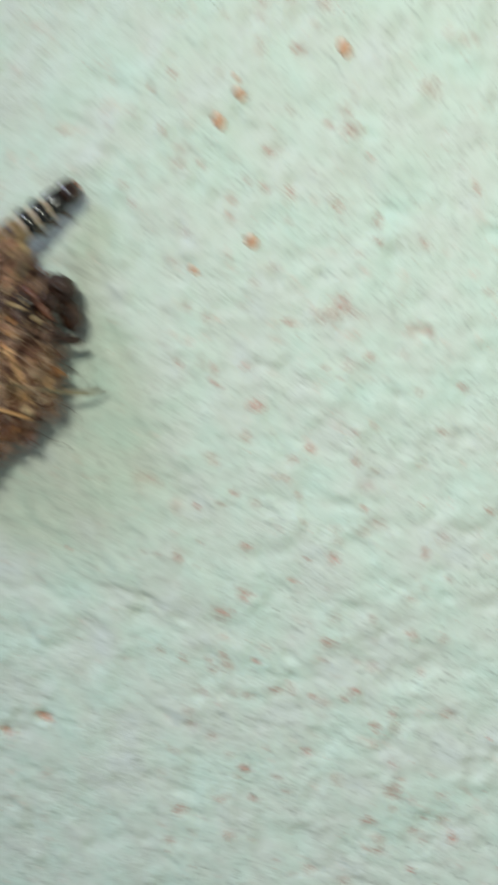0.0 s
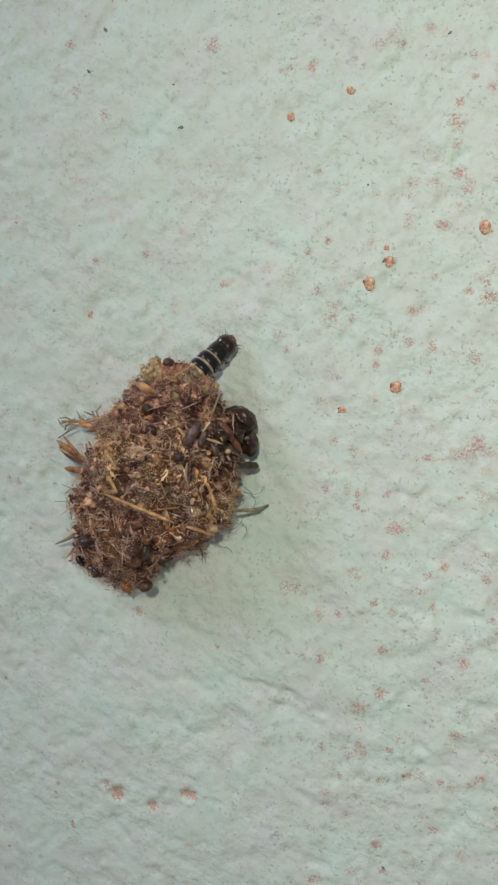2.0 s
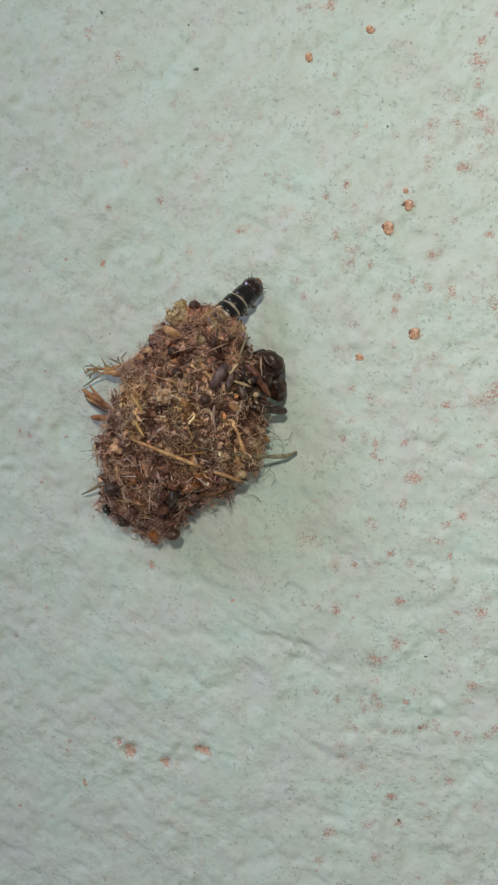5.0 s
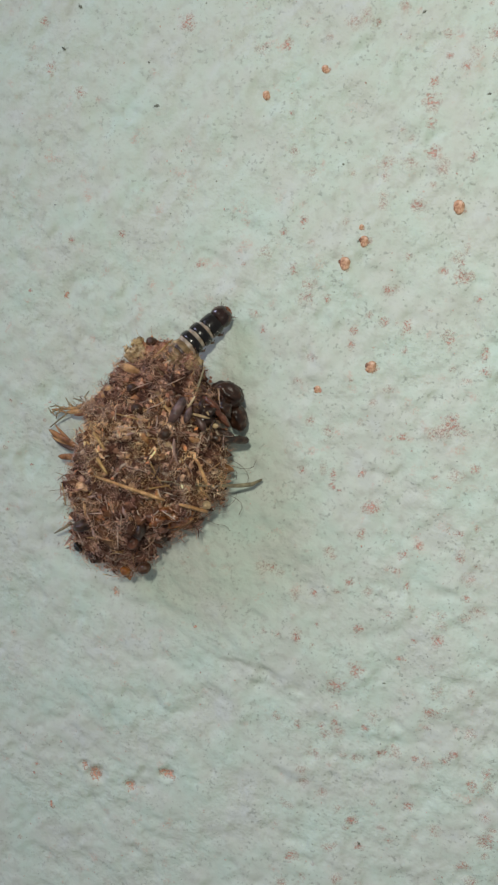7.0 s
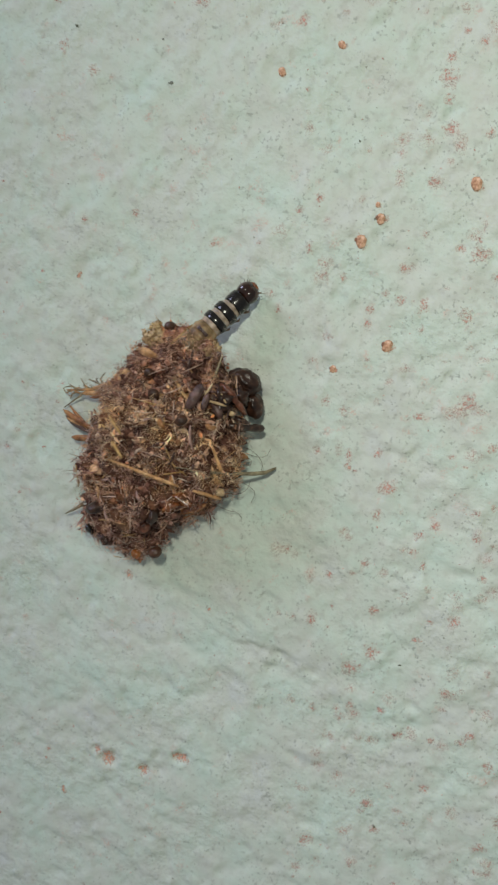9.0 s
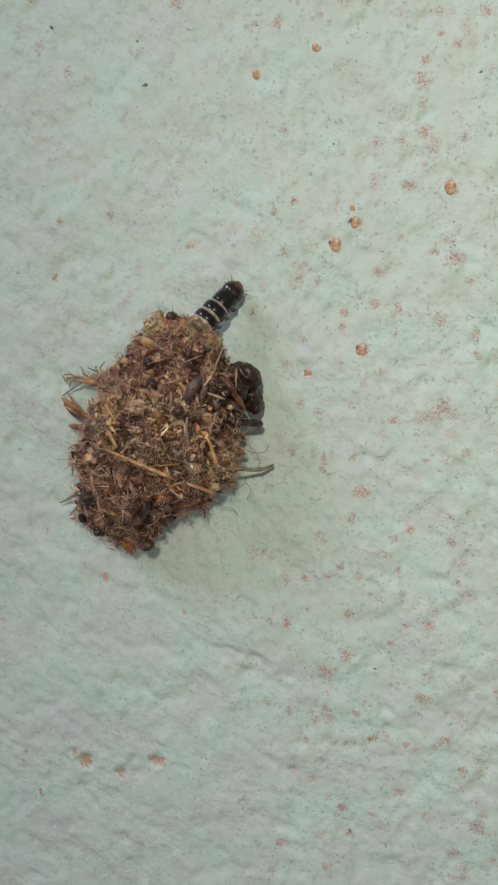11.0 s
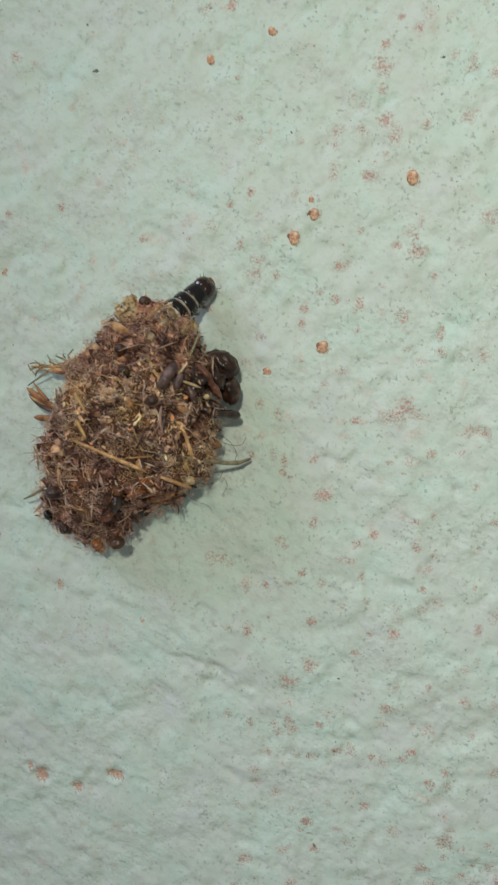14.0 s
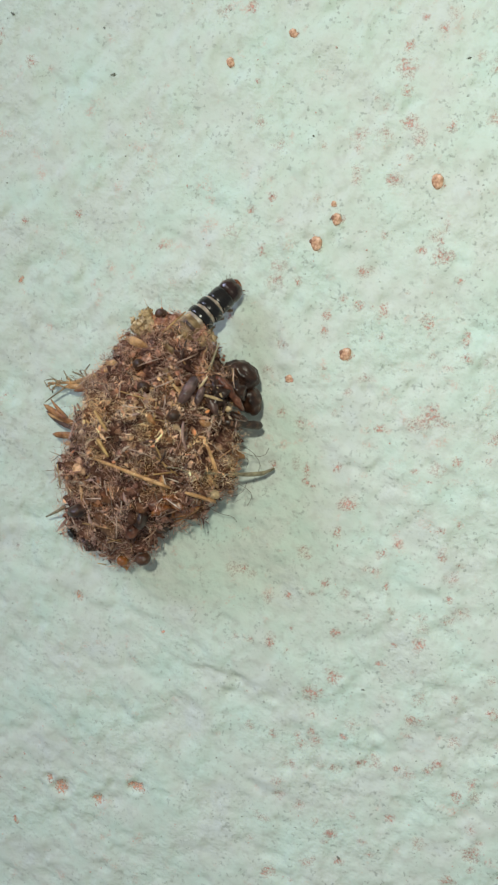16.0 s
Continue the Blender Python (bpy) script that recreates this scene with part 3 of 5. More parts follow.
def grain_shape(seed, height):
    """A stuck grain of old plaster, one unit across."""
    rnd = random.Random(seed)
    return join(blob((0, 0, 0), (0.78, 1.0, height), (0, 0, rnd.uniform(-25, 25)), 14, 24, 0.24, 2.2, seed),
                blob((0.25, -0.35, 0), (0.5, 0.4, height * 0.8), (0, 0, rnd.uniform(0, 180)), 9, 14, 0.4, 2.4, seed + 1))


GRAIN_MESHES = [mesh_of("terracotta_grain", *grain_shape(70 + s, 0.42), M_GRAIN) for s in range(5)]
DARK_CHIP_MESHES = [mesh_of("burnt_chip", *grain_shape(90 + s, 0.9), M_GRAIN_DARK) for s in range(3)]
DIRT_MESHES = [mesh_of("dirt_spot", *blob((0, 0, 0), (1, 0.6, 0.12), (0, 0, 0), 7, 14, 1.3, 2.2, 30 + s), M_DIRT) for s in range(5)]


def stuck(name, meshes, u, v, r, rnd):
    ob = new(name, rnd.choice(meshes))
    ob.parent = wall
    ob.matrix_local = Matrix.Translation(Vector((u, v, float(relief(u, v)))) * MM) @ pose(0, 0, 0, 0, 0, rnd.uniform(-25, 25) if meshes is GRAIN_MESHES else rnd.uniform(0, 360)) @ Matrix.Scale(r, 4)
    return ob


def worn_spot(u, v, r, rnd, mat):
    """A thin patch that follows the plaster's relief, about r across its middle."""
    turn, long = radians(-40 + rnd.uniform(-55, 55)), rnd.uniform(0.95, 1.35)
    c, s = math.cos(turn), math.sin(turn)
    faces, n = [], 4
    ij = [(0, 0)] + [(i, j) for i in range(1, n + 1) for j in range(14)]
    far, a = np.array([1.8 * r * i / n for i, j in ij]), np.array([2 * math.pi * j / 14 for i, j in ij])
    x, y = far * np.cos(a) * long, far * np.sin(a) / long
    x, y = x * c - y * s, x * s + y * c
    verts = np.stack([x, y, relief(u + x, v + y) + 0.007], -1).tolist()
    for j in range(14):
        faces.append((0, 1 + j, 1 + (j + 1) % 14))
    for i in range(n - 1):
        for j in range(14):
            a, b = 1 + i * 14 + j, 1 + i * 14 + (j + 1) % 14
            faces.append((a, a + 14, b + 14, b))
    ob = new("worn_spot", mesh_of("worn_spot", verts, faces, mat))
    ob.parent = wall
    ob.matrix_local = Matrix.Translation(Vector((u, v, 0)) * MM)
    return ob


def build_specks():
    rnd = random.Random(5)
    for i, (u, v, r) in enumerate(GRAINS):
        stuck("terracotta_grain", GRAIN_MESHES, u, v, r * 1.0, rnd)
        worn_spot(u + 0.06, v - 0.06, r * 0.9, rnd, M_WORN_STRONG)
        # four of the grains get a darker chip at their left edge
        if i in (1, 3, 4, 5):
            stuck("burnt_chip", DARK_CHIP_MESHES, u - 0.62 * r, v + 0.25 * r, r * 0.42, rnd)
    for u, v, r in WORN_TOP + WORN_SIDE + WORN_LOW:
        worn_spot(u, v, r * 1.35, rnd, M_WORN)
    for u, v, r in WORN_CORNER:
        worn_spot(u, v, r * 1.25, rnd, M_WORN_BARE)
    for u, v, r in DIRT:
        stuck("dirt_spot", DIRT_MESHES, u, v, r * 0.75, rnd)
    # the same wear goes on over the rest of the wall
    for i in range(130):
        u, v = rnd.uniform(5.5, 24), rnd.uniform(-34, 22)
        worn_spot(u, v, rnd.uniform(0.10, 0.34), rnd, M_WORN if rnd.random() < 0.85 else M_WORN_STRONG)
    for i in range(40):
        u, v = rnd.uniform(-26, -17), rnd.uniform(-34, 22)
        worn_spot(u, v, rnd.uniform(0.07, 0.2), rnd, M_WORN)
    for i in range(190):
        u, v = rnd.uniform(-7, 7), rnd.uniform(-30, 14)
        if (u + 11.5) ** 2 + (v + 5) ** 2 > 50:
            worn_spot(u, v, rnd.uniform(0.12, 0.42), rnd, M_FAINT)
    red, dark = [], []
    places = [(rnd.uniform(-26, 24), rnd.uniform(-36, 24)) for i in range(4600)]
    heights = relief([q[0] for q in places], [q[1] for q in places]).tolist()
    for i, ((u, v), w) in enumerate(zip(places, heights)):
        if rnd.random() > 0.12 + 0.88 * ((u + 26) / 50) ** 1.5:
            continue
        r = rnd.uniform(0.012, 0.038)
        s = blob((u, v, w), (r * rnd.uniform(1, 1.8), r, 0.012), (0, 0, rnd.uniform(0, 180)), 4, 6, 0.5, 2, i)
        (dark if rnd.random() < 0.6 else red).append(s)
    part("paint_dust", join(*red), M_DUST, wall, "fine reddish paint dust", "stuff")
    part("dirt_dust", join(*dark), M_SOOT, wall, "fine grey dust", "stuff")


# ---- the bagworm's case ----
PIVOT = Vector((-11.5, -4.0, 0.0))
AXIS = radians(67.8)
ALONG, ACROSS = Vector((math.cos(AXIS), math.sin(AXIS), 0)), Vector((math.sin(AXIS), -math.cos(AXIS), 0))
BAG_CENTRE = Vector((-0.37, -2.42, 0))
# half-widths of the bag to its left and right, from tail to mouth
BAG_S = np.array([-1.0, -0.96, -0.78, -0.55, -0.3, 0.0, 0.2, 0.36, 0.48, 0.62, 0.78, 0.92, 0.97, 1.0])
BAG_L = np.array([0.0, 1.15, 2.05, 2.5, 2.75, 3.05, 3.05, 2.8, 2.6, 2.45, 2.15, 1.8, 1.1, 0.0])
BAG_R = np.array([0.0, 0.55, 1.15, 1.75, 2.8, 3.6, 3.65, 3.35, 2.75, 1.9, 1.1, 0.65, 0.4, 0.0])
BAG_LONG = 5.45


def bag_width(s, side):
    return float(np.interp(s, BAG_S, BAG_R if side > 0 else BAG_L))


def bag_fullness(s):
    return (bag_width(s, 1) + bag_width(s, -1)) / 6.8


def bag(s, th, lift=0.0):
    """A point on the bag: s from tail -1 to mouth 1, th round it (90 degrees faces out of the wall)."""
    p = bag_fullness(s)
    x = math.cos(th)
    blend = 0.5 + 0.5 * max(-1.0, min(1.0, x * 4))
    w = (bag_width(s, 1) * blend + bag_width(s, -1) * (1 - blend)) * 0.95
    at = Vector((s * 2.6, math.cos(th) * 1.7, math.sin(th) * 1.7))
    lump = 1 + 0.09 * noise.noise(at) + 0.05 * noise.noise(at * 2.7)
    z0, hz = 1.15 + 0.85 * p, 1.85 * p * lump
    return BAG_CENTRE + ALONG * (BAG_LONG * s) + ACROSS * ((w * lump + lift) * x) + Vector((0, 0, max(0.12, z0 + (hz + lift) * math.sin(th))))


def crust(p):
    """How thick the debris lies on the bag at p."""
    return max(0.0, 0.27 + 0.60 * noise.noise(p * 1.05) + 0.85 * noise.noise(p * 2.3) + 0.50 * noise.noise(p * 5.0))


def bag_normal(s, th):
    a = bag(min(s + 0.03, 0.99), th) - bag(max(s - 0.03, -0.99), th)
    b = bag(s, th + 0.06) - bag(s, th - 0.06)
    n = b.cross(a)
    if n.length < 1e-9:
        return Vector((0, 0, 1))
    n.normalize()
    out = ACROSS * math.cos(th) + Vector((0, 0, math.sin(th)))
    return n if n.dot(out) > 0 else -n


def bag_height(u, v):
    """The bag's upper side over the place (u, v) of its own frame."""
    d = Vector((u, v, 0)) - BAG_CENTRE
    s, x = max(-0.97, min(0.97, d.dot(ALONG) / BAG_LONG)), d.dot(ACROSS)
    f = max(-0.99, min(0.99, x / max(0.1, bag_width(s, x))))
    p = bag(s, math.acos(f))
    return p.z + 0.8 * crust(p)


def basis(normal, turn):
    """A turn whose z axis is normal, turned round it."""
    q = normal.to_track_quat("Z", "Y").to_matrix()
    return q @ Matrix.Rotation(turn, 3, "Z")


def build_case():
    rnd = random.Random(11)
    case = new("bagworm_case")
    tagged(case, "lumpy brown bagworm case of fibres, straw and insect debris", "insect case")
    # the silk bag
    verts, faces, rows, cols = [], [], 96, 90
    for i in range(rows + 1):
        s = -1 + 2 * i / rows
        for j in range(cols):
            th = 2 * math.pi * j / cols
            p = bag(s, th)
            n = crust(p) - 0.06
            verts.append(p + (ACROSS * math.cos(th) + Vector((0, 0, max(0, math.sin(th))))) * n)
    for i in range(rows):
        for j in range(cols):
            a, b = i * cols + j, i * cols + (j + 1) % cols
            faces.append((a, b, b + cols, a + cols))
    part("silk_bag", (verts, faces), M_SILK, case, "matted brown silk bag")

    def spot(low=-28, high=208):
        s = rnd.uniform(-0.98, 0.97)
        return s, radians(rnd.uniform(low, high))

    # crumbs stuck all over it, in heaps
    def crumb(verts, faces, c, n, a, flat):
        e = basis((n + Vector((rnd.gauss(0, .6), rnd.gauss(0, .6), rnd.gauss(0, .6)))).normalized(), rnd.uniform(0, 6.28))
        b, h = a * rnd.uniform(0.4, 1.0), a * rnd.uniform(*flat)
        o = len(verts)
        for x, y, z in ((1, 0, 0), (0.3, 0.95, 0.1), (-0.8, 0.6, 0), (-0.9, -0.5, 0.1), (0.2, -1, 0), (0.1, 0.1, 1), (-0.1, 0, -0.8)):
            verts.append(c + e @ Vector((x * a * rnd.uniform(.7, 1.2), y * b * rnd.uniform(.7, 1.2), z * h)))
        for j in range(5):
            faces += [(o + j, o + (j + 1) % 5, o + 5), (o + (j + 1) % 5, o + j, o + 6)]

    def region(p):
        """The neck is pinkish, the middle gritty and beige, the tail mauve and dark."""
        v = p.y + rnd.gauss(0, 0.5) + 0.9 * noise.noise(p * 0.8)
        return 0 if v > 0.6 else 1 if v + 0.35 * p.x > -3.0 else 2

    clumps = [([], []) for _ in M_WADS]
    for i in range(700):
        s, th = spot(-15, 195)
        n, p = bag_normal(s, th), bag(s, th)
        r = min(0.34, rnd.lognormvariate(-2.05, 0.42))
        c = p + n * (crust(p) + rnd.uniform(-0.24, -0.04))
        c.z = max(c.z, 0.3)
        verts, faces = clumps[region(p)]
        sh = blob((0, 0, 0), (r, r * rnd.uniform(0.4, 0.9), r * rnd.uniform(0.3, 0.6)), (rnd.gauss(0, 20), rnd.gauss(0, 20), rnd.uniform(0, 180)), 8, 12, 1.1, 2.6, i)
        e = basis(n, 0)
        o = len(verts)
        verts += [c + e @ q for q in sh[0]]
        faces += [tuple(q + o for q in f) for f in sh[1]]
    for sh, mat in zip(clumps, M_WADS):
        part("felt", sh, mat, case, mat.name.replace("_", " ") + " of matted silk", "stuff")

    heaps = [([], []) for _ in M_CHIPS]
    for i in range(1500):
        s, th = spot()
        n = bag_normal(s, th)
        p = bag(s, th)
        k = region(p)
        if k != 1 and rnd.random() < 0.35:
            continue
        c = p + n * (rnd.uniform(-0.08, 0.08) + crust(p))
        c.z = max(c.z, 0.22)
        crumb(*heaps[k], c, n, min(0.22, rnd.lognormvariate(-2.9, 0.5)), (0.12, 0.5))
    for heap, mat in zip(heaps, M_CHIPS):
        part("crumb_crust", heap, mat, case, mat.name.replace("_", " ") + " stuck to the silk", "stuff", False)

    # torn bits of husk and skin, laid on like shingles
    bits = [([], []) for _ in M_CHIPS]
    for i in range(430):
        s, th = spot(-22, 202)
        p, n = bag(s, th), bag_normal(s, th)
        lie = crust(p)
        if lie < 0.06:
            continue
        c = p + n * (lie + rnd.uniform(-0.02, 0.10))
        c.z = max(c.z, 0.3)
        tilt = (n + Vector((rnd.gauss(0, .4), rnd.gauss(0, .4), rnd.gauss(0, .4)))).normalized()
        e = basis(tilt, rnd.uniform(0, 6.28))
        sh = scale_leaf(rnd.uniform(0.14, 0.5), rnd.choice((0.06, 0.10, 0.15, 0.22)), 0.014, rnd.uniform(-0.10, 0.10), rnd.uniform(-1.5, 1.5), 4)
        verts, faces = bits[region(p)]
        o = len(verts)
        verts += [c + e @ q for q in sh[0]]
        faces += [tuple(x + o for x in f) for f in sh[1]]
    for sh, mat in zip(bits, M_CHIPS):
        part("husk_litter", sh, mat, case, "torn bits of husk, " + mat.name.replace("_crumbs", "").replace("_", " "), "stuff")

    # wool and silk fibres
    def fibres(count, reach, lift, r, name, mat, label, low, high, wild):
        verts, faces = [], []
        for i in range(count):
            s, th = spot(low, high)
            n = bag_normal(s, th)
            p = bag(s, th) + n * rnd.uniform(0.02, lift)
            t = basis(n, rnd.uniform(0, 6.28)) @ Vector((1, 0, wild * rnd.uniform(0, 1)))
            t.normalize()
            step = rnd.uniform(*reach) / 7
            curl = Vector((rnd.gauss(0, 1), rnd.gauss(0, 1), rnd.gauss(0, 1))).normalized()
            bend = rnd.uniform(0.1, 0.55)
            pts = []
            for k in range(8):
                pts.append(p.copy())
                t = (t + curl.cross(t) * bend - n * 0.16 * (1 - wild) + Vector((rnd.gauss(0, .12), rnd.gauss(0, .12), rnd.gauss(0, .12)))).normalized()
                p = p + t * step
                p.z = max(p.z, 0.1)
            sh = tube(pts, [r * rnd.uniform(.8, 1.2)] * 7 + [r * 0.5], 3)
            o = len(verts)
            verts += sh[0]
            faces += [tuple(q + o for q in f) for f in sh[1]]
        part(name, (verts, faces), mat, case, label, "stuff")

    tufts = [([], []) for _ in M_WOOLS]
    for i in range(2500):
        s, th = spot(-20, 200)
        p, n = bag(s, th), bag_normal(s, th)
        rim = abs(math.cos(th)) > 0.8
        if crust(p) < 0.10 or p.y < -5 and rnd.random() < 0.45 or p.x > 2.2 and -1.3 < p.y < 1.7:
            continue
        verts, faces = tufts[region(p)]
        grain, lie = rnd.uniform(0, 6.28), crust(p)
        for k in range(rnd.randint(3, 8)):
            q = p + n * (lie + rnd.uniform(-0.06, 0.08)) + basis(n, rnd.uniform(0, 6.28)) @ Vector((rnd.uniform(0, 0.28), 0, 0))
            t = (basis(n, grain + rnd.gauss(0, 0.7)) @ Vector((1, 0, rnd.uniform(-0.15, 0.35 if rim else 0.5)))).normalized()
            curl, bend = Vector((rnd.gauss(0, 1), rnd.gauss(0, 1), rnd.gauss(0, 1))).normalized(), rnd.uniform(0.2, 1.1)
            step, r = rnd.uniform(0.03, 0.10), min(0.024, rnd.lognormvariate(-4.85, 0.5))
            pts = []
            for m in range(5):
                pts.append(Vector((q.x, q.y, max(q.z, 0.15))))
                t = (t + curl.cross(t) * bend - n * 0.05).normalized()
                q = q + t * step
            sh = tube(pts, [r * 0.6, r, r, r * 0.9, r * 0.4], 4)
            o = len(verts)
            verts += sh[0]
            faces += [tuple(x + o for x in f) for f in sh[1]]
    # a fringe of short threads that stand off all round
    for i in range(520):
        s, th = rnd.uniform(-0.99, 0.9), radians(rnd.choice((rnd.uniform(-25, 35), rnd.uniform(145, 205))))
        p, n = bag(s, th), bag_normal(s, th)
        if p.x > 1.8 and -1.3 < p.y < 1.7:
            continue
        verts, faces = tufts[region(p)]
        for k in range(rnd.randint(1, 4)):
            q = p + n * crust(p) * 0.8
            t = (n + Vector((rnd.gauss(0, .6), rnd.gauss(0, .6), rnd.gauss(0, .5)))).normalized()
            curl, bend = Vector((rnd.gauss(0, 1), rnd.gauss(0, 1), rnd.gauss(0, 1))).normalized(), rnd.uniform(0.15, 0.8)
            step, r = rnd.uniform(0.05, 0.18), min(0.018, rnd.lognormvariate(-5.0, 0.4))
            pts = []
            for m in range(6):
                pts.append(Vector((q.x, q.y, max(q.z, 0.15))))
                t = (t + curl.cross(t) * bend).normalized()
                q = q + t * step
            sh = tube(pts, [r, r, r, r * 0.9, r * 0.7, r * 0.3], 4)
            o = len(verts)
            verts += sh[0]
            faces += [tuple(x + o for x in f) for f in sh[1]]
    for sh, mat in zip(tufts, M_WOOLS):
        part("wool", sh, mat, case, "tangled shiny " + mat.name.replace("_", " "), "stuff")
    fuzz = [([], []) for _ in M_WOOLS]
    for i in range(1300):
        s, th = spot(-10, 190)
        p, n = bag(s, th), bag_normal(s, th)
        k = region(p)
        if k == 2 and rnd.random() < 0.5:
            continue
        verts, faces = fuzz[k]
        lie = crust(p) + rnd.uniform(0.02, 0.16)
        for k in range(8):
            q = p + n * (lie + rnd.uniform(-0.04, 0.10)) + basis(n, rnd.uniform(0, 6.28)) @ Vector((rnd.uniform(0, 0.35), 0, 0))
            t = basis(n, rnd.uniform(0, 6.28)) @ Vector((1, 0, rnd.uniform(-0.1, 0.3)))
            curl, bend, step = (n + Vector((rnd.gauss(0, .6), rnd.gauss(0, .6), rnd.gauss(0, .6)))).normalized() * rnd.choice((-1, 1)), rnd.uniform(0.2, 0.9), rnd.uniform(0.05, 0.11)
            pts = []
            for m in range(7):
                pts.append(Vector((q.x, q.y, max(q.z, 0.15))))
                t = (t + curl.cross(t) * bend - n * 0.05).normalized()
                q = q + t * step
            r = rnd.uniform(0.003, 0.006)
            sh = tube(pts, [r] * 6 + [r * 0.5], 3)
            o = len(verts)
            verts += sh[0]
            faces += [tuple(x + o for x in f) for f in sh[1]]
    for sh, mat in zip(fuzz, M_FUZZ):
        part("fuzz", sh, mat, case, "fine curled " + mat.name.replace("_", " "), "stuff")
    fibres(90, (0.7, 1.6), 0.30, 0.008, "silk_hairs", M_HAIR, "loose pale silk hairs", -28, 208, 0.6)
    fibres(60, (0.8, 2.0), 0.2, 0.007, "side_hairs", M_HAIR, "loose pale silk hairs", -30, 15, 0.75)
    fibres(60, (0.7, 1.5), 0.2, 0.007, "side_hairs", M_HAIR, "loose pale silk hairs", 165, 210, 0.75)
    fibres(260, (0.5, 1.3), 0.4, 0.0042, "silk_haze", M_FUZZ[0], "thin haze of pale pinkish silk", 150, 205, 0.8)
    fibres(150, (0.4, 1.0), 0.4, 0.0042, "silk_haze", M_FUZZ[1], "thin haze of pale silk", -25, 25, 0.8)
    fibres(320, (0.4, 1.0), 0.7, 0.0042, "silk_haze", M_FUZZ[2], "thin haze of pale mauve silk", 15, 165, 0.7)

    # flakes and husks, one by one
    husks = [mesh_of("flake", *scale_leaf(rnd.uniform(0.35, 0.95), rnd.choice((0.05, 0.07, 0.09, 0.12, 0.18)), 0.025, rnd.uniform(-0.12, 0.12), rnd.uniform(-1.6, 1.6)), M_FLAKE) for _ in range(24)]
    for i in range(298):
        rim = i >= 210
        s, th = (rnd.uniform(-0.92, 0.92), radians(rnd.choice((rnd.uniform(-22, 25), rnd.uniform(155, 200))))) if rim else spot(0, 180)
        n = bag_normal(s, th)
        p = bag(s, th)
        c = p + n * (rnd.uniform(0.0, 0.16) + crust(p))
        wild = 0.9 if rim else 0.55
        tilt = (n * (0.3 if rim else 1.0) + Vector((rnd.gauss(0, wild), rnd.gauss(0, wild), rnd.gauss(0, wild) + (0.8 if rim else 0)))).normalized()
        ob = new("flake", husks[i % len(husks)])
        ob.parent = case
        c.z = max(c.z, 0.5)
        ob.matrix_local = Matrix.Translation(c * MM) @ basis(tilt, rnd.uniform(0, 6.28)).to_4x4() @ Matrix.Scale(rnd.uniform(0.7, 1.35), 4)

    # ---- straws and stalks ----
    def rod(name, a, b, r0, r1, mat, label, sag=0.0, lie=True, mid=6):
        (ua, va, wa), (ub, vb, wb) = a, b
        pts = []
        for i in range(mid + 1):
            f = i / mid
            pts.append([ua + (ub - ua) * f, va + (vb - va) * f + sag * math.sin(math.pi * f), wa + (wb - wa) * f])
        lift = max([0.0] + [bag_height(p[0], p[1]) + 0.10 - p[2] for p in pts]) if lie else 0.0
        pts = [(p[0], p[1], p[2] + lift) for p in pts]
        return part(name, tube(pts, [(r0 + (r1 - r0) * i / mid) * (0.6 if i in (0, mid) else 1) for i in range(mid + 1)], 7, 0.8), mat, case, label)

    def above(u, v, d):
        return (u, v, bag_height(u, v) + d - 0.14)

    rod("straw", above(-2.0, -2.6, 0.58), above(1.34, -3.6, 0.60), 0.085, 0.115, M_STRAW, "flat orange brown straw")
    rod("straw", above(1.84, -3.88, 0.44), above(2.98, -4.38, 0.46), 0.10, 0.12, M_STRAW, "flat orange brown straw")
    rod("straw", above(0.84, -3.17, 0.28), above(0.86, -4.0, 0.30), 0.07, 0.10, M_STRAW, "short orange brown straw")
    rod("straw", above(-2.05, -0.66, 0.34), above(-1.35, -1.35, 0.34), 0.11, 0.09, M_STRAW_PALE, "short yellow straw")
    rod("straw", above(-1.73, -1.75, 0.34), above(-1.15, -2.4, 0.34), 0.13, 0.06, M_STRAW_PALE, "short yellow straw")
    rod("straw", above(2.75, -1.7, 0.30), above(3.15, -2.9, 0.30), 0.07, 0.12, M_STRAW, "short orange brown straw")
    rod("straw", above(-3.05, -3.9, 0.30), above(-2.85, -4.75, 0.30), 0.12, 0.06, M_STRAW, "short orange brown straw")
    line = []
    for i in range(11):
        f = i / 10
        u, v = 1.2 + 3.9 * f, -2.74 - 0.62 * f - 0.10 * math.sin(math.pi * f * f) + (0.14 if i == 10 else 0)
        line.append((u, v, max(3.9 - 3.3 * f ** 1.5, bag_height(u, v) + 0.30 if u < 3.1 else 0)))
    part("stalk", tube(line, [0.025, 0.03, 0.035, 0.045, 0.06, 0.08, 0.10, 0.12, 0.14, 0.15, 0.10], 8, 0.6), M_TWIG, case, "thin grey green plant stalk")
    part("spine", tube([(-4.4, -5.6, 1.6), (-5.0, -6.0, 1.2), (-5.7, -6.42, 0.8)], [0.10, 0.08, 0.03], 6), M_TWIG, case, "short grey green spine")
    for a, b, r in (((-3.6, -3.5, 1.6), (-5.35, -3.15, 1.1), 0.05), ((-3.7, -3.7, 1.6), (-5.9, -4.2, 0.8), 0.03), ((2.5, 1.2, 2.8), (2.75, 2.3, 2.2), 0.09)):
        rod("spine", a, b, r, r * 0.4, M_TWIG, "short dark spine", lie=False)

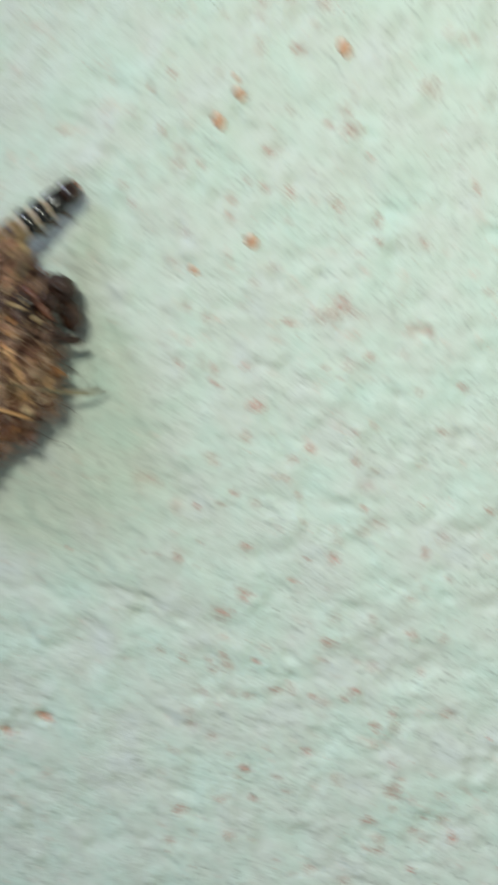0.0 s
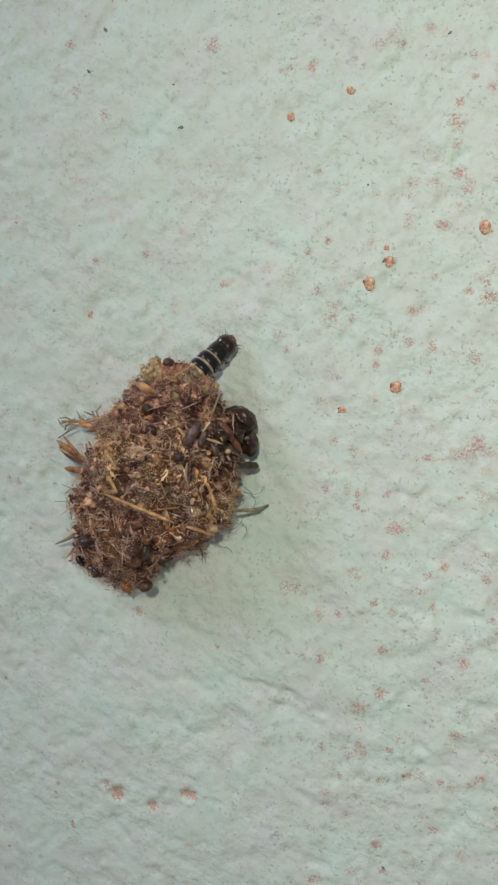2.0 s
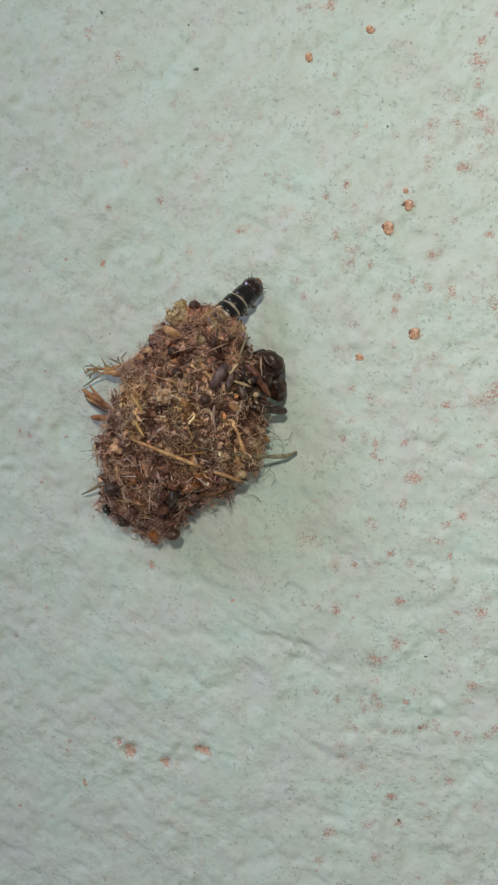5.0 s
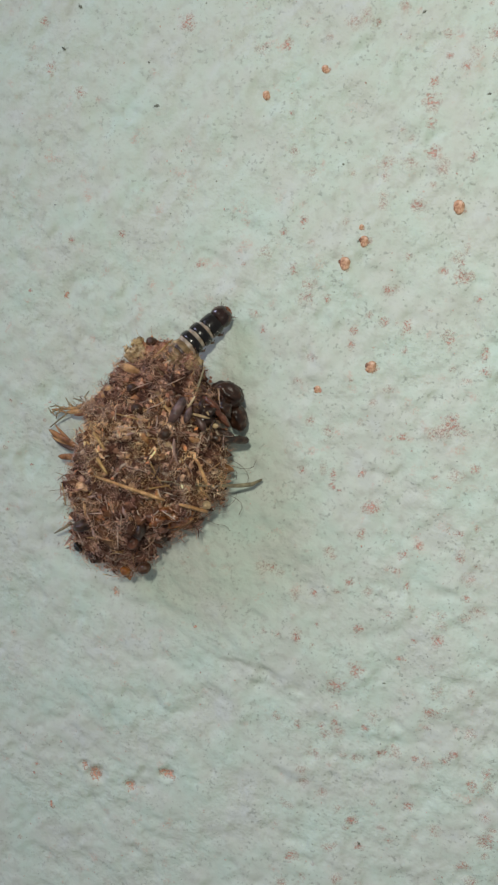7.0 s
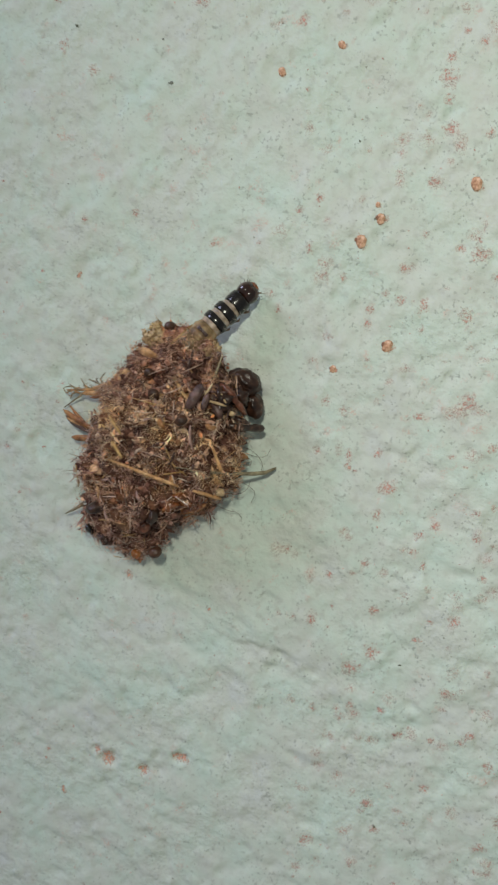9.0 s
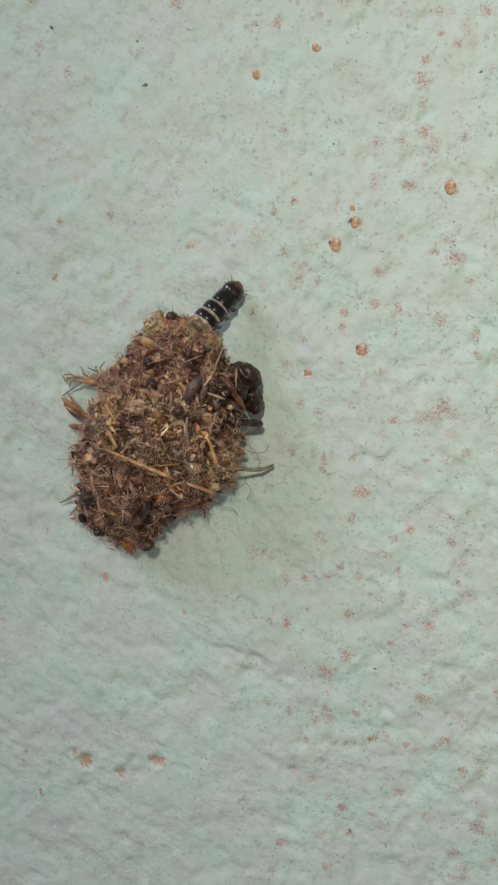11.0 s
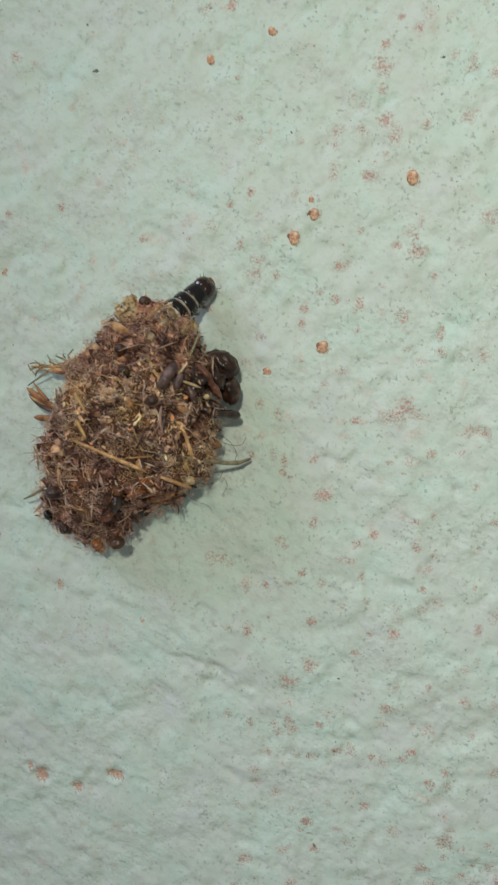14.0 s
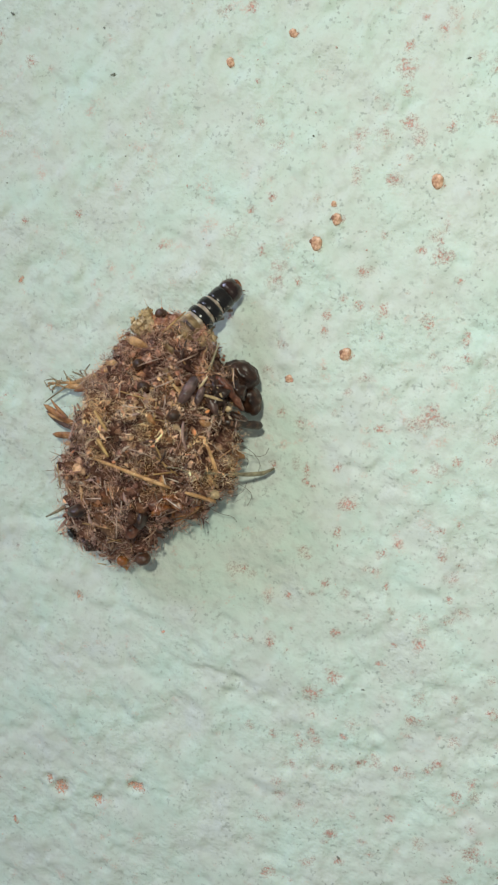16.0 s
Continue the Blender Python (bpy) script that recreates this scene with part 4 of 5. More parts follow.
    # pale fibres that lie crosswise on the crust
    for i in range(26):
        s, th = spot(15, 165)
        p, n = bag(s, th), bag_normal(s, th)
        c = p + n * (crust(p) + rnd.uniform(0.04, 0.14))
        d = basis(n, rnd.uniform(0, 6.28)) @ Vector((1, 0, rnd.uniform(-0.1, 0.2)))
        half, r = rnd.uniform(0.25, 0.7), rnd.uniform(0.025, 0.05)
        part("straw", tube([c - d * half, c, c + d * half], [r, r * 1.1, r * 0.8], 6, 0.6), rnd.choice((M_STRAW, M_STRAW_PALE, M_STRAW_PALE)), case)
    for i in range(90):
        s, th = spot(20, 160)
        p, n = bag(s, th), bag_normal(s, th)
        c = p + n * (crust(p) + rnd.uniform(0.10, 0.2))
        d = basis(n, rnd.uniform(0, 6.28)) @ Vector((1, 0, rnd.uniform(-0.1, 0.25)))
        e = basis(n, rnd.uniform(0, 6.28)) @ Vector((1, 0, 0))
        half, r = rnd.uniform(0.22, 0.6), rnd.uniform(0.014, 0.032)
        part("fibre", tube([c - d * half, c - d * half * 0.3 + e * 0.04, c + d * half * 0.4 + e * 0.02, c + d * half], [r * 0.7, r, r, r * 0.5], 5), M_ROD, case)

    # ---- leaf scales and the frond at the side ----
    def husk(name, a, b, width, mat, label, bend=0.15, twist=0.5):
        a, b = Vector(a), Vector(b)
        sh = scale_leaf((b - a).length, width, 0.06, bend, twist, 8)
        x = (b - a).normalized()
        y = Vector((0, 0, 1)).cross(x).normalized()
        m = Matrix((x, y, x.cross(y))).transposed()
        return part(name, ([(a + b) / 2 + m @ p for p in sh[0]], sh[1]), mat, case, label)

    husk("leaf_scale", (-3.8, -1.75, 1.6), (-5.9, -1.05, 0.55), 0.36, M_LEAF, "curled rust brown leaf scale")
    husk("leaf_scale", (-3.9, -2.0, 1.4), (-5.75, -1.35, 0.6), 0.34, M_SHELL, "curled dark brown leaf scale")
    husk("leaf_scale", (-4.1, -1.7, 1.5), (-5.6, -1.4, 0.8), 0.22, M_STRAW, "thin torn rust leaf scale", 0.05, 1.4)
    husk("leaf_scale", (-4.3, -1.45, 1.5), (-5.5, -0.75, 0.7), 0.16, M_LEAF, "thin torn rust leaf scale", 0.1, -1.2)
    husk("leaf_scale", (-3.4, -2.5, 1.7), (-4.7, -2.75, 1.0), 0.24, M_STRAW, "thin torn rust leaf scale", 0.1, 0.9)
    husk("leaf_scale", (-3.3, -4.1, 2.0), (-4.45, -4.35, 1.3), 0.34, M_STRAW_PALE, "torn tan husk", 0.12, 0.8)
    husk("leaf_scale", (-3.2, -6.2, 1.9), (-4.35, -6.25, 1.4), 0.40, M_STRAW, "torn tan husk", 0.12, -0.8)
    husk("leaf_scale", (-3.0, -7.0, 1.6), (-3.95, -7.25, 1.1), 0.34, M_LEAF, "torn brown husk", 0.1, 0.9)
    husk("leaf_scale", (-3.5, -2.15, 1.8), (-5.3, -2.36, 0.9), 0.36, M_LEAF, "rust brown leaf scale")
    husk("leaf_scale", (-2.2, 0.55, 2.3), (-3.8, -0.1, 1.3), 0.55, M_LEAF, "curled rust brown leaf scale")
    husk("leaf_scale", (-2.9, 0.1, 1.6), (-4.7, -0.1, 1.0), 0.30, M_STRAW, "curled rust brown leaf scale")
    husk("leaf_scale", (-2.6, 0.9, 1.9), (-1.2, 1.5, 2.6), 0.30, M_STRAW, "narrow straw coloured husk")
    husk("leaf_scale", (-0.24, 2.0, bag_height(-.24, 2.0) + .2), (-1.32, 2.38, 2.2), 0.42, M_STRAW, "curled orange straw husk", 0.2, 1.2)
    for u, v, d in ((-1.45, 1.75, -1), (-1.75, 1.45, -1), (-0.75, 2.75, -1), (2.2, 1.9, 1), (2.0, -5.2, 1), (-3.2, -6.9, -1), (-2.6, -7.5, -1)):
        rod("spine", (u, v, 1.7), (u + 0.55 * d, v + 0.22, 1.4), 0.10, 0.02, M_SHELL, "short dark spine", lie=False)
    husk("leaf_scale", (-4.2, -4.6, 1.6), (-2.9, -5.0, 2.4), 0.5, M_STRAW, "straw coloured husk")
    husk("leaf_scale", (-2.17, -5.4, bag_height(-2.17, -5.4) + 0.14), (-1.55, -6.6, bag_height(-1.55, -6.6) + 0.14), 0.62, M_BROWNLEAF, "smooth brown seed husk", 0.1, 0.2)
    husk("leaf_scale", (0.3, -4.5, bag_height(.3, -4.5) + 0.3), (1.2, -4.9, bag_height(1.2, -4.9) + 0.3), 0.6, M_CHITIN_RED, "rust red husk", 0.12, 0.5)
    husk("leaf_scale", (0.9, -5.2, bag_height(.9, -5.2) + 0.25), (2.2, -4.8, bag_height(2.2, -4.8) + 0.25), 0.5, M_LEAF, "rust brown husk", 0.1, 0.6)
    husk("leaf_scale", (3.2, -2.1, 2.3), (3.95, -2.65, 1.5), 0.46, M_LEAF, "curled rust brown husk", 0.15, 0.8)
    husk("leaf_scale", (2.4, -0.8, bag_height(2.4, -.8) + .35), (2.8, -1.0, bag_height(2.8, -1.0) + .35), 0.32, M_LEAF, "orange brown husk")
    husk("leaf_scale", (0.3, -0.6, bag_height(.3, -.6) + .35), (0.65, -1.05, bag_height(.65, -1.05) + .35), 0.28, M_LEAF, "orange brown husk")
    frond = part("frond", tube([(-1.5, 1.15, 2.9), (-2.2, 0.85, 2.6), (-3.0, 0.5, 2.0), (-4.1, 0.15, 1.3), (-5.6, -0.02, 0.7)], [0.09, 0.13, 0.12, 0.08, 0.04], 7), M_STRAW, case, "dry tangled frond of a plant")
    for a, b, c in (((-4.1, .12, 1.1), (-4.5, .3, 1.0), (-4.75, .62, .9)), ((-4.8, .05, .9), (-5.3, .2, .8), (-5.75, .1, .6)), ((-5.0, .0, .8), (-5.4, -.25, .6), (-5.5, -.5, .5)),
                    ((-4.3, .1, 1.0), (-5.2, -.5, .7), (-5.85, -.95, .5)), ((-3.4, .35, 1.3), (-3.6, .7, 1.2), (-3.4, 1.0, 1.1)), ((-3.4, .35, 1.3), (-4.0, .55, 1.1), (-4.3, .6, 1.0)), ((-5.3, 0, .7), (-5.7, -.2, .6), (-5.9, .05, .5))):
        part("frond_twig", tube([a, b, c], [0.05, 0.045, 0.025], 5), M_TWIG, frond)

    for i in range(34):
        f = rnd.uniform(0.1, 1.0)
        q = Vector((-2.6 - 3.0 * f, 0.62 - 0.64 * f + rnd.gauss(0, 0.10), 2.2 - 1.5 * f))
        d = Vector((rnd.gauss(-0.3, 0.6), rnd.gauss(0, 0.7), rnd.gauss(0, 0.3))).normalized()
        curl, step, r = Vector((rnd.gauss(0, 1), rnd.gauss(0, 1), rnd.gauss(0, 1))).normalized(), rnd.uniform(0.06, 0.15), rnd.uniform(0.010, 0.024)
        pts = []
        for m in range(5):
            pts.append(Vector((q.x, q.y, max(q.z, 0.15))))
            d = (d + curl.cross(d) * 0.9).normalized()
            q = q + d * step
        part("frond_twig", tube(pts, [r, r, r * 0.9, r * 0.7, r * 0.4], 5), rnd.choice((M_BRISTLE, M_TWIG, M_STRAW)), frond)

    # ---- seeds, dark hulls in place of hollows, insect heads and resin beads ----
    def bead(name, u, v, w, r, mat, label, sq=0.9, turn=0, rough=0.12):
        return part(name, blob((u, v, w), (r, r * sq, r * 0.9), (0, 0, turn), 9, 14, rough, 2.0, int(u * 13 + v * 7)), mat, case, label)

    bead("insect_head", -0.01, 0.45, bag_height(0, .45) + 0.52, 0.27, M_CHITIN_BROWN, "round dark brown insect head")
    bead("insect_head", -0.39, 1.33, bag_height(-.39, 1.33) + 0.52, 0.25, M_CHITIN_BROWN, "round dark brown insect head")
    bead("insect_head", 0.15, 3.40, 2.0, 0.26, M_CHITIN_BROWN, "round dark brown insect head")
    bead("insect_head", 1.41, -0.6, bag_height(1.41, -.6) + 0.52, 0.30, M_CHITIN_BROWN, "round dark brown insect head", 0.8, 30)
    bead("egg", -3.80, -6.62, 2.15, 0.27, M_BLACK, "glossy black egg", 0.68, -60, 0.0)
    bead("insect_head", -0.30, -7.42, 2.4, 0.36, M_CHITIN_BROWN, "round dark brown insect head", 0.8, 20)
    for u, v, r, q, turn in ((0.75, -4.75, 0.42, 0.55, 30), (1.35, -4.55, 0.50, 0.5, -20), (1.45, -5.0, 0.48, 0.45, 15), (1.95, -4.72, 0.40, 0.5, 40), (0.85, -5.25, 0.36, 0.6, 60), (1.25, -4.2, 0.30, 0.6, 0)):
        bead("resin_lump", u, v, bag_height(u, v) + 0.16, r, M_RESIN, "rust orange translucent resin lump", q, turn, 0.55)
    bead("resin_bead", -2.05, -7.72, 1.6, 0.24, M_AMBER, "amber resin bead", 0.7, 30, 0.6)
    bead("resin_bead", -1.38, -7.72, 2.1, 0.27, M_AMBER, "amber resin bead", 0.9, 0, 0.15)
    bead("resin_bead", -1.42, -8.05, 1.5, 0.16, M_AMBER, "amber resin bead", 2.0, 5, 0.5)
    # the dark hulls stand in for shaded hollows of the tail
    bead("seed", -3.15, -5.3, bag_height(-3.15, -5.3) + 0.42, 0.55, M_CHITIN, "dark curved seed hull", 0.5, 20, 0.3)
    bead("seed", -3.0, -7.1, bag_height(-3.0, -7.1) + 0.42, 0.50, M_CHITIN, "dark curved seed hull", 0.55, -25, 0.4)
    bead("seed", 0.0, -5.2, bag_height(0, -5.2) + 0.42, 0.42, M_CHITIN, "dark curved seed hull", 0.6, 70, 0.4)
    bead("seed", 0.5, -5.9, bag_height(.5, -5.9) + 0.42, 0.33, M_CHITIN, "dark curved seed hull", 0.7, 10, 0.4)
    bead("seed", -0.7, -6.1, bag_height(-.7, -6.1) + 0.42, 0.36, M_CHITIN_RED, "red brown seed", 0.7, 60, 0.2)
    def tuft(name, u, v, w, r, mat, label, count=30):
        """A loose clump of small grains and threads."""
        bits = []
        for i in range(count):
            q = Vector((rnd.gauss(u, r * 0.42), rnd.gauss(v, r * 0.42), w + rnd.gauss(0, r * 0.35)))
            k = rnd.uniform(0.06, 0.2) * (r / 0.35)
            bits.append(blob(q, (k, k * rnd.uniform(0.5, 0.9), k * 0.7), (rnd.uniform(0, 90), 0, rnd.uniform(0, 180)), 7, 10, 1.4, 2.6, i))
            if i % 4 == 0:
                bits.append(tube([q, q + Vector((rnd.gauss(0, .15), rnd.gauss(0, .15), rnd.gauss(0, .1))), q + Vector((rnd.gauss(0, .3), rnd.gauss(0, .3), rnd.gauss(0, .1)))], [0.012, 0.010, 0.005], 4))
        return part(name, join(*bits), mat, case, label)

    tuft("crumb", -0.50, 3.36, 1.95, 0.24, M_YELLOW, "soft yellow clump of grains", 44)
    tuft("crumb", -0.46, 3.02, 1.95, 0.30, M_CREAM, "cream yellow clump of grains", 40)
    tuft("crumb", -0.85, 2.72, 1.9, 0.30, M_CREAM, "cream yellow clump of grains", 30)
    tuft("crumb", 1.95, 2.40, 1.9, 0.46, M_YELLOW, "soft yellow clump of grains", 50)
    tuft("crumb", 1.35, 2.95, 1.8, 0.40, M_CREAM, "pale clump of grains", 36)
    tuft("crumb", 0.25, 3.05, 1.9, 0.45, M_WADS[0], "pinkish brown felted clump", 36)
    tuft("crumb", -2.6, -7.1, 1.6, 0.32, M_RESIN, "amber clump of grains", 18)
    for pts in (((3.2, -2.2, 2.4), (3.7, -2.0, 1.9), (4.2, -2.3, 1.4), (4.6, -2.9, 1.1), (4.5, -3.3, 1.1)), ((3.3, -2.7, 2.2), (3.8, -2.5, 1.7), (4.1, -2.7, 1.4), (4.0, -3.1, 1.3)),
                ((3.4, -2.0, 2.0), (4.1, -2.5, 1.6), (4.75, -2.6, 1.1), (4.9, -2.2, 0.9)), ((3.3, -3.6, 2.0), (3.9, -3.9, 1.4), (4.3, -4.4, 1.0), (4.0, -5.0, 0.7)),
                ((3.0, -4.3, 1.8), (3.5, -4.5, 1.3), (3.9, -4.2, 1.1), (4.0, -3.8, 1.1)), ((2.4, -5.1, 1.3), (2.9, -5.5, 0.8), (3.3, -5.6, 0.5), (3.5, -5.9, 0.4)),
                ((-3.9, -2.6, 1.5), (-4.6, -2.8, 1.0), (-5.0, -3.4, 0.7), (-4.8, -4.0, 0.7)), ((-3.8, -4.6, 1.5), (-4.5, -4.9, 0.9), (-4.9, -5.4, 0.6))):
        smooth = [Vector(pts[max(0, min(len(pts) - 1, i))]).lerp(Vector(pts[max(0, min(len(pts) - 1, i + 1))]), f) for i in range(len(pts) - 1) for f in (0.25, 0.75)]
        part("hair", tube([pts[0]] + smooth + [pts[-1]], 0.011, 5), M_BRISTLE, case, "loose curled dark plant hair")
    bead("crumb", 3.0, -4.0, 3.0, 0.20, M_CREAM, "whitish crumb", 0.8, 0, 0.5)
    bead("crumb", 0.74, 1.12, bag_height(.74, 1.12) + 0.2, 0.11, M_CREAM, "whitish grain")
    bead("crumb", 1.45, -1.1, bag_height(1.45, -1.1) + 0.2, 0.15, M_CREAM, "whitish grain", 0.8, 0, 0.4)

    # ---- remains of a beetle stuck to the side ----
    carcass = part("beetle_carcass", blob((3.58, 0.98, 1.40), (0.84, 0.60, 0.6), (0, 10, -22), 20, 30, 0.20, 2.6, 3), M_CHITIN, case, "dark brown carcass of a small beetle")
    part("wing_case", blob((4.06, -0.14, 1.15), (0.46, 0.62, 0.52), (0, 0, 12), 18, 26, 0.20, 2.4, 4), M_CHITIN, carcass)
    part("neck", blob((3.5, 0.3, 2.0), (0.45, 0.5, 0.45), (0, 0, -40), 12, 18, 0.45, 3, 5), M_CHITIN, carcass)
    for a in (-0.42, -0.05, 0.32):
        part("back_ridge", tube([(3.58 + a - 0.12, 1.42 - 0.28 * a - abs(a) * 0.2, 1.55), (3.61 + a, 1.15 - 0.28 * a, 1.86), (3.59 + a + 0.06, 0.80 - 0.28 * a, 1.76)], [0.05, 0.08, 0.05], 7), M_CHITIN, carcass)
    part("leg", tube([(2.80, 0.95, 2.80), (3.05, 0.78, 2.95), (3.40, 0.46, 2.90), (3.55, 0.22, 2.8), (3.72, 0.02, 2.78), (3.95, -0.38, 2.6)], [0.14, 0.27, 0.28, 0.17, 0.23, 0.12], 9, 0.7), M_CHITIN_RED, carcass, "red brown leg")
    part("leg", tube([(3.1, -0.85, 2.75), (3.5, -1.02, 2.6), (3.8, -1.08, 2.1), (4.2, -1.14, 1.6), (4.46, -1.20, 1.3), (4.56, -1.23, 1.2)], [0.18, 0.24, 0.18, 0.24, 0.23, 0.12], 9, 0.8), M_CHITIN, carcass, "dark brown leg")
    part("leg", tube([(2.6, 0.2, 3.3), (2.9, -0.2, 3.4), (3.0, -0.6, 3.2)], [0.12, 0.18, 0.12], 8), M_SHELL, carcass)
    part("leg", tube([(3.5, -0.55, 2.7), (3.9, -0.72, 2.5), (4.1, -0.85, 2.3)], [0.12, 0.13, 0.08], 8), M_CHITIN, carcass)
    # added dark lump in place of the shade between shell and carcass
    part("torn_body", blob((2.78, 0.15, 2.95), (0.50, 0.72, 0.45), (0, 0, -20), 16, 22, 0.8, 3.0, 21), M_CHITIN, carcass, "torn dark body of a beetle")
    for i in range(16):
        q = Vector((rnd.uniform(2.3, 3.5), rnd.uniform(-0.95, 0.7), rnd.uniform(3.25, 3.55)))
        q.z -= 0.9 * max(0.0, q.x - 2.8)
        d = Vector((rnd.gauss(0.3, 0.5), rnd.gauss(-0.4, 0.4), rnd.gauss(0, 0.15))).normalized() * rnd.uniform(0.18, 0.42)
        r = rnd.uniform(0.03, 0.075)
        part("leg_joint", tube([q - d, q - d * 0.3, q + d * 0.4, q + d], [r * 0.6, r, r * 0.9, r * 0.4], 6), rnd.choice((M_CHITIN, M_CHITIN, M_CHITIN_RED, M_SHELL, M_CREAM)), carcass)
    part("shell", blob((1.92, 0.45, 3.85), (0.62, 0.24, 0.18), (0, 15, 62), 16, 24, 0.25, 2.2, 6), M_SHELL, carcass, "dull violet brown shell")
    part("shell", blob((2.38, 0.25, 3.75), (0.40, 0.15, 0.15), (0, 20, 75), 9, 12, 0.3, 2, 8), M_SHELL, carcass, "dull violet brown shell")
    # this cream sliver paints the glint along the shell; the next is membrane
    part("shell", blob((2.45, 0.75, 3.5), (0.36, 0.06, 0.08), (0, 20, 60), 8, 10, 0.15, 2, 9), M_CREAM, carcass, "pale torn membrane")
    part("shell", blob((3.35, -0.35, 2.75), (0.16, 0.13, 0.1), (0, 0, 0), 8, 10, 0.3, 2, 9), M_CREAM, carcass, "pale torn membrane")
    return case


# ---- the larva ----
NECK = Vector((1.21, 2.65, 2.0))
DIP = 1.25


def bristle(a, d, length, r=0.012):
    a, d = Vector(a), Vector(d).normalized()
    return tube([a, a + d * length * 0.5, a + d * length + Vector((0, 0, -0.1 * length))], [r, r * 0.8, r * 0.3], 4)


def plate_shape(x0, length, r, span, bulge):
    """A curved plate that lies over the back of a body ring; x runs along the body, z is the back."""
    verts, faces, n, m = [], [], 10, 14
    for i in range(n + 1):
        s = i / n
        x = x0 + length * (s - 0.5)
        rr = r * (1 + bulge * math.sin(math.pi * s)) - (0.04 if i in (0, n) else 0)
        for j in range(m + 1):
            f = j / m
            a = radians(90 - span / 2 + span * f)
            k = rr - (0.05 if j in (0, m) else 0)
            x2 = x - 0.05 * math.cos(math.pi * (f - 0.5)) * (s - 0.5)
            verts.append(Vector((x2, k * math.cos(a), k * math.sin(a) * 0.92)))
    for i in range(n):
        for j in range(m):
            a = i * (m + 1) + j
            faces.append((a, a + m + 1, a + m + 2, a + 1))
    o = len(verts)
    verts += [v * 1.0 - Vector((0, v.y * 0.14, v.z * 0.14)) for v in verts]
    faces += [tuple(q + o for q in reversed(f)) for f in faces[:n * m]]
    ring = [j for j in range(m + 1)] + [i * (m + 1) + m for i in range(1, n + 1)] + [n * (m + 1) + j for j in range(m - 1, -1, -1)] + [i * (m + 1) for i in range(n - 1, 0, -1)]
    for i, a in enumerate(ring):
        b = ring[(i + 1) % len(ring)]
        faces.append((a, b, b + o, a + o))
    return verts, faces


def ring_shape(length, r, seed, folds=2):
    """One soft body ring, puckered round, about the x axis."""
    verts, faces, n, m = [], [], 12, 20
    for i in range(n + 1):
        s = i / n
        x = length * (s - 0.5)
        prof = (max(0.0, 1 - abs(2 * s - 1) ** 3.2)) ** 0.5
        for j in range(m):
            a = 2 * math.pi * j / m
            k = r * (0.62 + 0.38 * prof) * (1 + 0.035 * math.cos(folds * 2 * math.pi * s) + 0.07 * noise.noise(Vector((x * 3, math.cos(a) * 2 + seed, math.sin(a) * 2))))
            verts.append(Vector((x, k * math.cos(a), k * math.sin(a) * 0.92)))
    for i in range(n):
        for j in range(m):
            a, b = i * m + j, i * m + (j + 1) % m
            faces.append((a, b, b + m, a + m))
    faces += [tuple(range(m - 1, -1, -1)), tuple(n * m + j for j in range(m))]
    return verts, faces


RINGS = []


